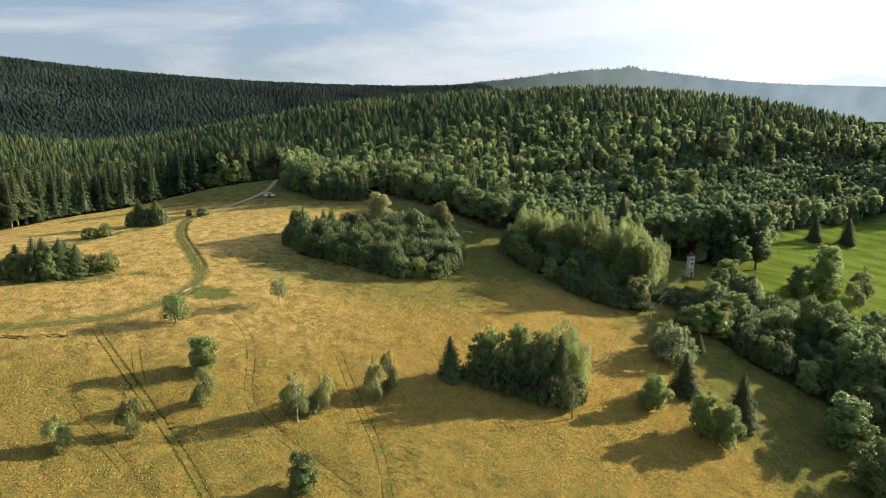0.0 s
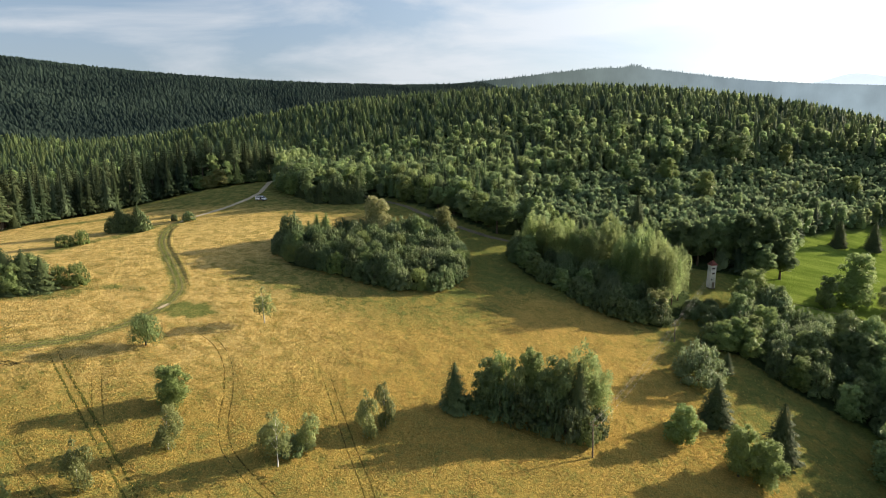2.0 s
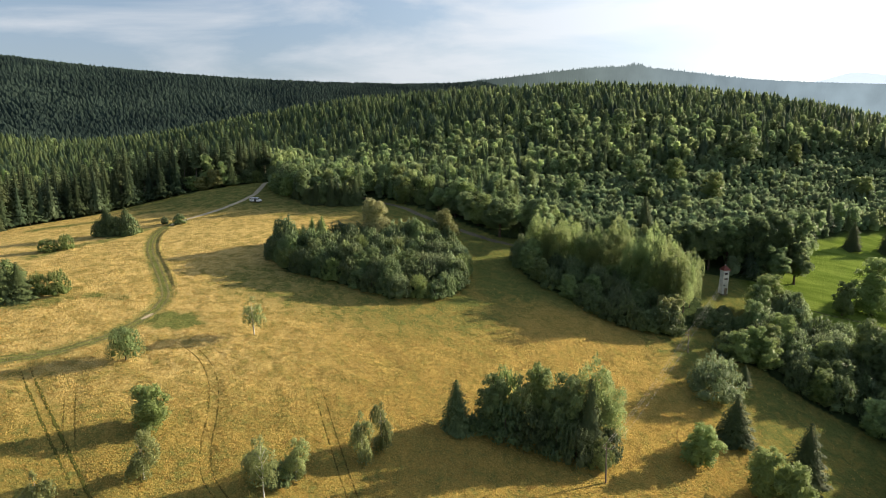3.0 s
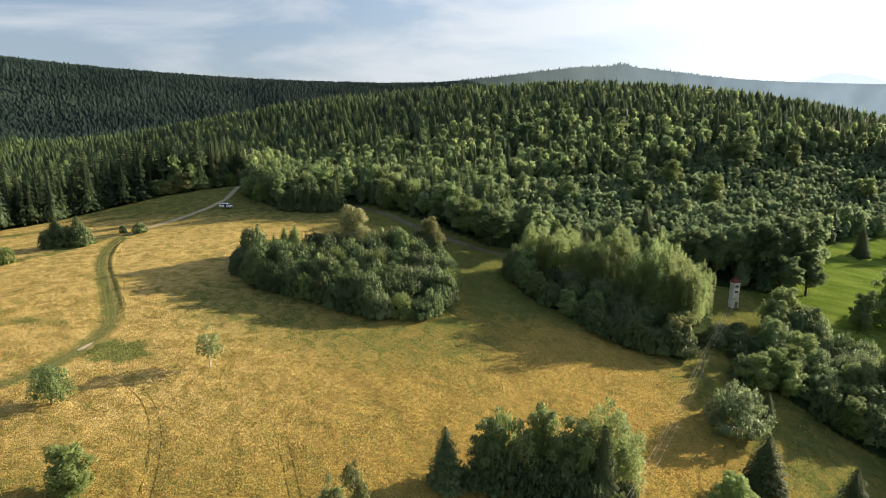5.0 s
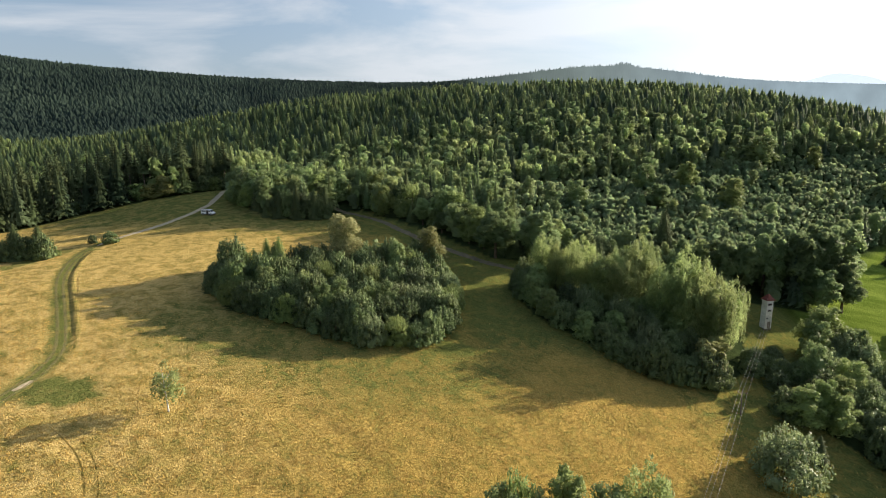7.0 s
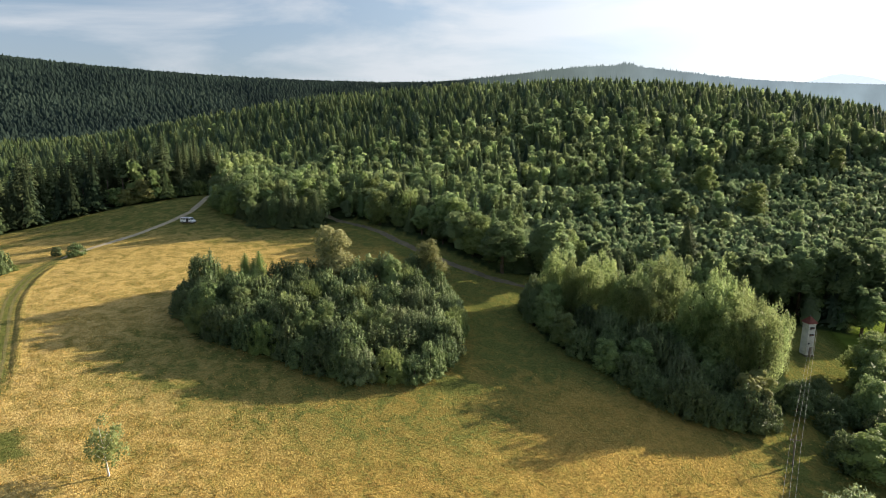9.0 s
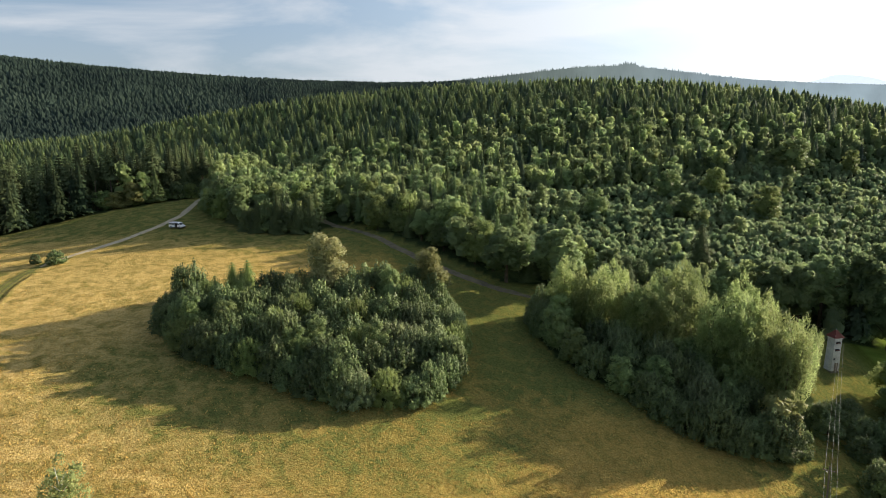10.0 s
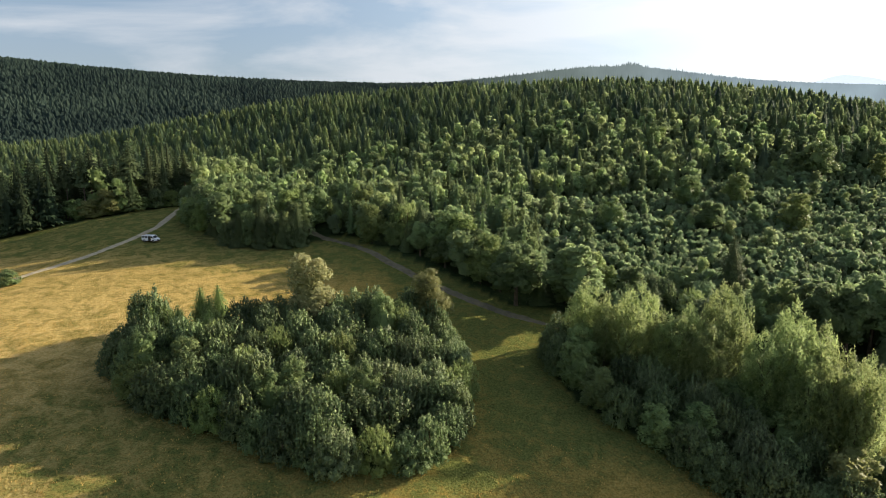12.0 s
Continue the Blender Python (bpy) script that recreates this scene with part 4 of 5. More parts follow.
# ---- the hedge wood with poplars ----
def hedge_choice(x, y, rng):
    edge = (x - 23) * 0.66 + (y - 221)
    k = rng.random()
    if edge > 4.5 and k < 0.78:
        return "poplar_tree", rng.uniform(14, 17.5) + 4.5 * float(smooth(50, 60, x)), rng.uniform(7, 9)
    if k < 0.78:
        return "thicket_shrub", rng.uniform(8, 11), rng.uniform(7, 9)
    if k < 0.86:
        return "willow_shrub", rng.uniform(8, 10), rng.uniform(7, 9)
    return "broadleaf_tree", rng.uniform(8, 11), rng.uniform(7, 9)


HEDGE_GROUP = "hedge wood with poplars"
fill([(27, 222), (30, 213), (38, 205), (51, 192), (64, 191), (72, 202), (75, 213), (70, 219), (56, 223), (40, 227), (30, 227)], 5.3, hedge_choice, 12, HEDGE_GROUP)
rim([(25.5, 226), (25.5, 219), (29, 209), (37, 200.5), (44, 193.5), (50, 188.5), (57, 187.5), (63, 188.5)], 4.4, 6.5, 9.5, ("thicket_shrub", "thicket_shrub", "thicket_shrub", "broadleaf_tree"), HEDGE_GROUP)
for x, y, h, w in ((44, 215, 15.5, 8), (50, 211, 16.0, 8), (54, 214, 18.0, 8.5), (57.5, 207, 18.5, 8.5), (63, 209, 20.0, 9), (66, 203.5, 19.5, 8.5), (69, 209, 20.0, 8.5), (62, 201, 17.0, 8)):
    plant("poplar_tree", x, y, h, w, group=HEDGE_GROUP)
plant("poplar_tree", 76.0, 206.0, 18.0, 7.5, 1, HEDGE_GROUP)
plant("poplar_tree", 72.5, 202.0, 18.5, 8.0, 2, HEDGE_GROUP)
plant("autumn_shrub", 62.7, 190.2, 10.0, 8.5, 0, HEDGE_GROUP)
plant("autumn_shrub", 65.5, 193.0, 9.5, 7.0, 0, HEDGE_GROUP)

# ---- the belt of trees in the dip ----
def belt_choice(x, y, rng):
    k = rng.random()
    if x > 116 and y < 184:
        return ("tall_tree", "broadleaf_tree")[k < 0.6], rng.uniform(15, 20), rng.uniform(10, 13)
    if k < 0.35:
        return "thicket_shrub", rng.uniform(7, 10), rng.uniform(8, 10)
    if k < 0.6:
        return "broadleaf_tree", rng.uniform(9, 13), rng.uniform(8, 11)
    if k < 0.85:
        return "willow_shrub", rng.uniform(7, 10), rng.uniform(9, 12)
    return "light_tree", rng.uniform(9, 12), rng.uniform(8, 10)


fill(BELT, 6.4, belt_choice, 13, "belt of trees in the dip")
DIP = "trees round the tower and the green meadow"
for x, y, h, w in ((76, 195.5, 4.2, 6.5), (79, 200.5, 4.6, 7.0), (82.5, 196.5, 5.2, 7.5), (80, 191, 4.4, 6.5), (85, 203, 4.2, 6.5), (87, 195, 5.5, 7.5)):
    plant("thicket_shrub", x, y, h, w, group=DIP, label="low dark green shrub in the dip below the tower")
plant("light_tree", 102.5, 211.0, 14.0, 13.0, 0, DIP)
plant("light_tree", 98.0, 205.0, 8.5, 8.5, 2, DIP)
plant("willow_shrub", 106.0, 203.0, 12.0, 13.0, 1, DIP)
plant("light_tree", 149.5, 228.0, 21.0, 18.0, 1, DIP)
plant("broadleaf_tree", 135.0, 222.0, 12.5, 8.5, 1, DIP)
plant("birch_tree", 168.0, 233.0, 14.0, 11.0, 1, DIP)
plant("birch_tree", 158.0, 222.0, 12.0, 8.0, 2, DIP)
plant("spruce_tree", 180.0, 287.0, 13.0, 10.0, 2, DIP)
plant("spruce_tree", 199.0, 291.0, 14.0, 10.5, 1, DIP)
for x, y, h, w in ((96, 240, 17, 12), (104, 243, 20, 14), (113, 241, 22, 15), (122, 246, 24, 17), (131, 250, 24, 17), (138, 257, 20, 14), (118, 236, 15, 12), (128, 240, 16, 12), (90, 243, 16, 12)):
    plant("tall_tree", x, y, h, w, group=DIP, label="large green broadleaf tree behind the tower")
plant("tall_tree", 20.2, 247.5, 15.0, 14.0, 0, DIP)
plant("tall_tree", 33.5, 245.0, 16.5, 15.5, 1, DIP)
for x, y, h, w in ((-60, 285, 8.0, 7), (-55.5, 282.8, 10.5, 8), (-49, 282.2, 12.5, 8.5), (-43, 282.8, 11.0, 8), (-39, 284.8, 12.5, 8)):
    plant("spruce_tree", x, y, h, w, group=DIP, label="dark young spruce in front of the wood")
for x, y, h, w in ((-57.5, 284.5, 7.5, 7), (-52.3, 283.5, 10.0, 7.5), (-46, 283.2, 9.0, 7.5), (-41, 284.0, 8.5, 7), (-48, 287, 12, 9)):
    plant("thicket_shrub", x, y, h, w, group=DIP, label="dark green thicket in front of the wood")
plant("spruce_tree", -66.0, 294.0, 12.5, 8.0, 0, DIP)
plant("broadleaf_tree", -69.0, 300.0, 15.0, 12.0, 0, DIP)

# ---- the edge of the spruce wood, tree by tree ----
edge_rng = np.random.default_rng(21)
edge_line = curve_through([(-230, 170), (-180, 236), (-178, 262), (-171, 284), (-148, 322), (-112, 338), (-97, 349)], 4.2)
for row in range(2):
    for i, (x, y) in enumerate(edge_line):
        q = edge_rng.uniform(-1.2, 1.2, 2) + np.array([-4.5, 5.0]) * row
        bare = edge_rng.random() < (0.45 if row == 0 else 0.2)
        plant("bare_spruce" if bare else "forest_spruce", x + q[0], y + q[1], edge_rng.uniform(19, 28), edge_rng.uniform(7.5, 11), group="edge of the spruce wood")
for i, (x, y) in enumerate(curve_through([(-152, 313), (-144, 320), (-128, 326.5), (-109, 334.5), (-97, 344)], 5.0)):
    plant(("thicket_shrub", "broadleaf_tree", "thicket_shrub", "light_shrub")[i % 4], x + 1.2, y - 0.8, edge_rng.uniform(4.0, 8), edge_rng.uniform(6.5, 9), group="shrubs at the edge of the wood")
plant("autumn_shrub", -115.5, 328.0, 9.5, 12.0, 0, "shrubs at the edge of the wood")
plant("autumn_shrub", -122.0, 326.0, 7.0, 9.0, 0, "shrubs at the edge of the wood")

# ---- the near edge of the hill wood, tree by tree ----
EDGE_KINDS = ("broadleaf_tree", "thicket_shrub", "light_tree", "broadleaf_tree", "thicket_shrub", "light_shrub", "tall_tree", "spruce_tree")
for row, (dx, dy) in enumerate(((0, 0), (3.5, 5.0))):
    for line in ([(-80, 308), (-70, 298), (-56, 294), (-42, 296)], [(-25, 301), (-15, 289), (-3, 277), (8, 265), (17, 255)]):
        for x, y in curve_through(line, 5.4):
            k = EDGE_KINDS[edge_rng.integers(len(EDGE_KINDS))]
            h = edge_rng.uniform(7, 11) + 3.5 * row
            plant(k, x + dx + edge_rng.uniform(-1, 1), y + dy + edge_rng.uniform(-1, 1), h, h * edge_rng.uniform(0.8, 1.0), group="edge of the hill wood")
    for x, y in curve_through([(27, 250), (40, 249), (60, 244), (84, 240)], 6.0):
        k = EDGE_KINDS[edge_rng.integers(len(EDGE_KINDS))]
        h = edge_rng.uniform(6, 9.5) + 1.5 * row
        plant(k, x + dx + edge_rng.uniform(-1, 1), y + dy + edge_rng.uniform(-1, 1), h, h * edge_rng.uniform(0.8, 1.0), group="edge of the hill wood")

# single trees that stand out of the wood
OUT = "single trees standing out of the wood"
plant("light_tree", -17.5, 287.5, 12.5, 9.0, 0, OUT, "bright light green tree at the mouth of the forest path")
plant("spruce_tree", -9.5, 293.0, 17.0, 5.5, 1, OUT, "tall dark columnar spruce in the wood")
plant("spruce_tree", 79.0, 262.0, 17.0, 12.5, 2, OUT, "broad dark conifer above the hedge wood")
plant("light_tree", 133.0, 324.0, 15.0, 15.0, 1, OUT, "large light green round tree in the plantation")
plant("light_tree", 120.0, 343.0, 15.0, 12.0, 2, OUT, "large light green round tree in the plantation")
plant("broadleaf_tree", 175.0, 381.0, 18.0, 19.0, 1, OUT, "big round broadleaf tree on the hillside")
plant("broadleaf_tree", 60.0, 306.0, 13.0, 11.0, 0, OUT, "round green broadleaf tree in the plantation")
plant("light_tree", 112.0, 412.0, 14.0, 15.0, 0, OUT, "broad tree turning yellow on the hillside")

round_rng = np.random.default_rng(91)
for _ in range(15):
    x, y = round_rng.uniform(-20, 260), round_rng.uniform(300, 440)
    if not inside(FIELD, x, y) and x < 0.68 * y:
        h = round_rng.uniform(9, 14)
        plant(("light_tree", "broadleaf_tree", "tall_tree")[round_rng.integers(3)], x, y, h, h * round_rng.uniform(0.8, 1.15), group=OUT, label="round-crowned tree standing out of the hill wood")

# ---- the wooded hill ----
def prototypes(maker, n, seed):
    return [maker(np.random.default_rng(seed + i)).astype(np.float32) for i in range(n)]


def blob(rng, c, r, rings, sides, hub):
    """A closed, uneven bough: the upper part of a dented ball."""
    th, ph = np.linspace(0, 0.72 * math.pi, rings + 1), np.linspace(0, 2 * math.pi, sides + 1)
    g = np.stack([np.outer(np.sin(th), np.cos(ph)), np.outer(np.sin(th), np.sin(ph)), np.outer(np.cos(th), np.ones(sides + 1))], -1)
    dent = rng.uniform(0.78, 1.14, (rings + 1, sides + 1))
    dent[0], dent[:, -1] = dent[0, 0], dent[:, 0]
    g = g * dent[..., None] * np.asarray(r) + np.asarray(c)
    T = np.concatenate([np.stack([g[:-1, :-1], g[1:, :-1], g[1:, 1:]], 2).reshape(-1, 3, 3), np.stack([g[2:, 1:], g[1:-1, 1:], g[1:-1, :-1]], 2).reshape(-1, 3, 3)])
    m = T.mean(1)
    return np.concatenate([T, (unit(m - np.asarray(c)) + 0.6 * unit(m - hub))[:, None]], 1)


def lumpy(rng, H, W, boughs, rings, sides, flakes, size, stretch=1.0, up=0.0):
    """A far crown: closed lumpy boughs under a ragged fringe of leaf clumps."""
    puffs = heap(rng, boughs, H, W, 0.16 * H, 0.60, 0.45)
    hub = np.array([0, 0, 0.4 * H])
    body = [blob(rng, p[:3], p[3] * np.array([1, 1, stretch]) * 0.74, rings, sides, hub) for p in puffs]
    skin = puffs_crown(rng, puffs, stretch, int(flakes * 1.6), size, 0, up=up, jitter=0.45, slim=0.7, ruffle=0.3, shell=(0.84, 1.14))
    order = np.argsort(-skin[:, :3, 2].mean(1) + rng.uniform(0, 0.3 * H, len(skin)))
    return np.concatenate([skin[order[:flakes]], *body])


UP_SKY = np.array([0, 0, 0.8], np.float32)


def join_wood(name, spots, protos, mat, label):
    """One joined wood: rows of x, y, height, width factor; too many trees to count."""
    rng = np.random.default_rng(len(spots))
    out, tones = [], []
    for x, y, h, wf in spots:
        q = protos[rng.integers(len(protos))]
        a, k = rng.uniform(0, 6.28), h / 10
        c, s = math.cos(a) * k * wf, math.sin(a) * k * wf
        R = np.array([[c, -s, 0], [s, c, 0], [0, 0, k]], np.float32)
        t = q @ R.T
        t[:, :3] += np.array([x, y, float(height(x, y)) - 0.2], np.float32)
        t[:, 3] = unit(unit(t[:, 3]) + UP_SKY)
        out.append(t)
        tones.append(np.full(len(t), rng.random()))
    if out:
        tagged(new(name, leaves_mesh(name, np.concatenate(out), mat, np.concatenate(tones))), label, "forest", kind="stuff")


PLANTATION = [(30, 264), (60, 258), (100, 258), (142, 275), (170, 300), (250, 346), (330, 392), (250, 405), (150, 378), (80, 348), (30, 322)]


def wood_kind(x, y, rng):
    """What grows there: species, height and breadth."""
    k = rng.random()
    if x < -88 and y < 420:
        if x < -128 and y < 345:
            return ("dark", "spruce")[k < 0.2], rng.uniform(15, 22), rng.uniform(0.85, 1.15)
        shade = 0.36 if y > 335 else 0.55
        return (("pine", "spruce")[k < 0.22], rng.uniform(15, 22), rng.uniform(0.85, 1.15)) if k < shade else (("light", rng.uniform(12, 17), 1.0) if k < 0.86 else ("leaf", rng.uniform(12, 17), 1.0))
    if y > 452 + 35 * math.sin(x * 0.02):
        return ("pine", rng.uniform(10, 16), rng.uniform(1.05, 1.6)) if k < 0.62 else (("spruce", rng.uniform(10, 16), rng.uniform(1.05, 1.6)) if k < 0.88 else ("light", rng.uniform(8, 12), 1.0))
    if inside(PLANTATION, x, y):
        if k < 0.962:
            return None
        return ("light", rng.uniform(5, 8), 1.1) if k < 0.985 else ("leaf", rng.uniform(7, 11), 1.2)
    if k < 0.30:
        return "leaf", rng.uniform(6.5, 13.5), rng.uniform(0.95, 1.35)
    if k < 0.52:
        return "light", rng.uniform(7, 13), rng.uniform(0.8, 1.15)
    if k < 0.70:
        return "pine", rng.uniform(10, 17), rng.uniform(0.8, 1.1)
    if k < 0.76:
        return "spruce", rng.uniform(10, 17), rng.uniform(0.9, 1.2)
    return "shrub", rng.uniform(4.5, 8), rng.uniform(0.9, 1.2)


wood = {}
wood_rng = np.random.default_rng(33)
keep_off = np.array(planted)
y = 236.0
row = 0
while y < 690:
    step = 4.7 + 2.5 * smooth(300, 600, y)
    for x in np.arange(-0.84 * y, 0.92 * y, step):
        px, py = x + wood_rng.uniform(-0.42, 0.42) * step + (row % 2) * step / 2, y + wood_rng.uniform(-0.4, 0.4) * step
        if inside(FIELD, px, py) or near_line(PATH, px, py) < 3.0 or near_line(ROAD, px, py) < 3.5:
            continue
        if np.min(np.hypot(keep_off[:, 0] - px, keep_off[:, 1] - py)) < 3.6:
            continue
        found = wood_kind(px, py, wood_rng)
        if not found:
            continue
        sp, h, wf = found
        lod = 0 if py < 330 else (1 if py < 460 else 2)
        wood.setdefault((sp, lod), []).append((px, py, h, wf))
    y += step * 0.85
    row += 1

# the young plantation: close rows of saplings
saplings = []
for i, y in enumerate(np.arange(256, 406, 2.75)):
    for x in np.arange(28, 330, 2.95):
        px, py = x + wood_rng.uniform(-0.9, 0.9) + (i % 2) * 1.6, y + wood_rng.uniform(-0.9, 0.9)
        if inside(FIELD, px, py) or wood_kind(px, py, np.random.default_rng(1)) is not None or near_line(PATH, px, py) < 3:
            continue
        if np.min(np.hypot(keep_off[:, 0] - px, keep_off[:, 1] - py)) < 3.0:
            continue
        saplings.append((px, py, wood_rng.uniform(3.2, 5.8) + 1.2 * math.sin(px * 0.11) * math.sin(py * 0.13), wood_rng.uniform(1.05, 1.5)))
for share in range(3):
    join_wood("forest", saplings[share::3], prototypes(lambda g: lumpy(g, 10, 7.5, 2, 3, 5, 46, 0.95, 1.5, 0.9), 8, 480), LEAF["hill_shrub"], "close rows of young green saplings")

LOD_CONE, LOD_CONE_SIZE = (380, 170, 70), (0.42, 0.55, 0.80)
LOD_ROUND = ((6, 4, 6, 330, 0.40), (5, 3, 6, 160, 0.52), (3, 3, 5, 64, 0.72))
WOOD_LABEL = {"dark": "spruce wood beside the meadow with shade painted into its needles", "pine": "olive green spruce forest on the hillside", "spruce": "dark spruce forest near the hilltop", "leaf": "mixed green broadleaf forest on the hillside", "light": "light green young broadleaf trees in the forest", "shrub": "dense low plantation of young trees"}
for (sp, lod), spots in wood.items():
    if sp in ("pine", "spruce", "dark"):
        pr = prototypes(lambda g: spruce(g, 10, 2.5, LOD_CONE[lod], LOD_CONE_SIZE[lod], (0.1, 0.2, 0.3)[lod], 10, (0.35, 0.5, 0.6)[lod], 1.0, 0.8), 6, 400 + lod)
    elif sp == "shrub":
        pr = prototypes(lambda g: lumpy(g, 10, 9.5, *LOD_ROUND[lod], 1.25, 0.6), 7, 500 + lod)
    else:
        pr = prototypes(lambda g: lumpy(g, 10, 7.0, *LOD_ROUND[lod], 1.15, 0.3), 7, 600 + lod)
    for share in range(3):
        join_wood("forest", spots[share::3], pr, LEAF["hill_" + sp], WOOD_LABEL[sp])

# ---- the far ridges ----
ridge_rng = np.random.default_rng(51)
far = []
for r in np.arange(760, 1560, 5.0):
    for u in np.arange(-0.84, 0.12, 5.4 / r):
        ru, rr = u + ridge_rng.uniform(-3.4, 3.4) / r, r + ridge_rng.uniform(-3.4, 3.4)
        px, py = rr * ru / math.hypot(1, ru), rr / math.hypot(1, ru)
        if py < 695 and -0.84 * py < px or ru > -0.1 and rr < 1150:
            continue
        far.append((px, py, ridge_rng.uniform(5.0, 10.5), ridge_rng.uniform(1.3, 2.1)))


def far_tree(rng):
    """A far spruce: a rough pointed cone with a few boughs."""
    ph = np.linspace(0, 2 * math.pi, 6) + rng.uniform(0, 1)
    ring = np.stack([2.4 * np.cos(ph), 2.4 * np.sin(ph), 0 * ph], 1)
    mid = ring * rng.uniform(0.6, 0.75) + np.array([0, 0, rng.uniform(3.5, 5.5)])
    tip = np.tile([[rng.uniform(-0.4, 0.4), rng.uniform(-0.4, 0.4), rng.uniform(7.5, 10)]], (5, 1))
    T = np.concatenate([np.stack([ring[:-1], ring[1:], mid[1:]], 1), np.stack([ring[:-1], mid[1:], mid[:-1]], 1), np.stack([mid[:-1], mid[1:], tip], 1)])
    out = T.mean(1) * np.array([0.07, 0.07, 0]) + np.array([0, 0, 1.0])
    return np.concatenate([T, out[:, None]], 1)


# distance haze comes from the bluish needle colour
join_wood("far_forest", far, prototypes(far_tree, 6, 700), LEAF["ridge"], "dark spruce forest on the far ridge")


def hazy_ridge():
    """The farthest wooded ridge as a backdrop with a toothed skyline, its blue haze put in as emission."""
    m, n, l, b = material("ridge_haze_glow")
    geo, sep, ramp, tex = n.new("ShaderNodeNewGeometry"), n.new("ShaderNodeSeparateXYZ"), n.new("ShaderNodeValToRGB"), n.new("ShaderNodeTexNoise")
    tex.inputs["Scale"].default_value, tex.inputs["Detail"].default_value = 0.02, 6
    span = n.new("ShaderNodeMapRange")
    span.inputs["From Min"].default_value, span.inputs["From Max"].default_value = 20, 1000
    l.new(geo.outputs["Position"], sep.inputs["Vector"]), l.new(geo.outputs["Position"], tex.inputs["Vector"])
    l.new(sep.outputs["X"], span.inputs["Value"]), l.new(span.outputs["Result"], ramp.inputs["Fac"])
    # emitted haze tint: dark green at the left, paler and bluer to the right
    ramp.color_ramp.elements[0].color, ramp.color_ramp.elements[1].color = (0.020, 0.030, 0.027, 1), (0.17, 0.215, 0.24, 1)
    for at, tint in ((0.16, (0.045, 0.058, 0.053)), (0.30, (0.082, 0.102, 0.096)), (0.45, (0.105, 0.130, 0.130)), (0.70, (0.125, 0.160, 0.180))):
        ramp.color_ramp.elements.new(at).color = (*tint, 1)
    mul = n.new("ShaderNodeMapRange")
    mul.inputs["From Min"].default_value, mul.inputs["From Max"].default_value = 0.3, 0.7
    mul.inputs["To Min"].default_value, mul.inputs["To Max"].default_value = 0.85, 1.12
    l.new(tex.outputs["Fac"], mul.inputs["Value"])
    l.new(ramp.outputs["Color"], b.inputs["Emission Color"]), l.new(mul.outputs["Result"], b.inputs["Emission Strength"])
    b.inputs["Base Color"].default_value, b.inputs["Roughness"].default_value = (0.01, 0.013, 0.014, 1), 1.0
    rng = np.random.default_rng(77)
    k = 1500
    u = np.linspace(-0.10, 0.95, k)
    ang = np.arctan(u)
    r = 1610.0
    x, yy = r * np.sin(ang), r * np.cos(ang)
    crest = 45 + yy * (0.062 + 0.0235 * np.exp(-((u - 0.275) / 0.165) ** 2) - 0.004 * smooth(0.5, 0.8, u)) - 28 * (1 - smooth(-0.09, 0.08, u))
    teeth = rng.uniform(0, 1, k) ** 2 * 7 * (1 - 0.7 * smooth(0.35, 0.6, u)) + 8 * np.exp(-((u - 0.3) / 0.012) ** 2) * rng.uniform(0.5, 1.6, k)
    V = np.concatenate([np.stack([x, yy, 0 * x - 40], 1), np.stack([x, yy, crest + teeth], 1), np.stack([x * 1.03, yy * 1.03, 0 * x - 40], 1)])
    i = np.arange(k - 1)
    F = np.concatenate([np.stack([i, i + 1, i + k + 1, i + k], 1), np.stack([i + k, i + k + 1, i + 2 * k + 1, i + 2 * k], 1)])
    tagged(new("backdrop", mesh_of("backdrop", V, F, m)), "wooded ridge on the horizon with painted, glowing blue haze", "ridge", kind="structure")


hazy_ridge()

# a mountain beyond everything, its pale haze put in as colour and glow
def far_mountain():
    m, n, l, b = material("mountain_haze_glow")
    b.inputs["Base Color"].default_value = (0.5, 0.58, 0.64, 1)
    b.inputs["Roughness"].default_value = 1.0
    # emission stands in for the bright air in front of the mountain
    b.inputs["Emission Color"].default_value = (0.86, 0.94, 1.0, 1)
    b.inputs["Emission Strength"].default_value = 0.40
    u = np.linspace(0.50, 0.90, 60)
    top = 4250 * (0.052 + 0.026 * np.exp(-((u - 0.665) / 0.085) ** 2) + 0.0008 * np.sin(u * 90)) + 45
    V = np.concatenate([np.stack([4250 * u, 4250 + 0 * u, 0 * u - 50], 1), np.stack([4250 * u, 4250 + 0 * u, top], 1), np.stack([4400 * u, 4400 + 0 * u, 0 * u - 50], 1)])
    i = np.arange(59)
    F = np.concatenate([np.stack([i, i + 1, i + 61, i + 60], 1), np.stack([i + 60, i + 61, i + 121, i + 120], 1)])
    tagged(new("backdrop", mesh_of("backdrop", V, F, m, flat=False)), "mountain on the horizon painted in pale glowing haze", "mountain", kind="structure")


far_mountain()


# ---- built things ----
def part(name, bm, mat, parent=None, label=""):
    """One mesh object from a bmesh, under a thing or a part."""
    me = bpy.data.meshes.new(name)
    bm.to_mesh(me)
    bm.free()
    me.materials.append(mat)
    ob = new(name, me)
    if parent:
        ob.parent = parent
    return tagged(ob, label)


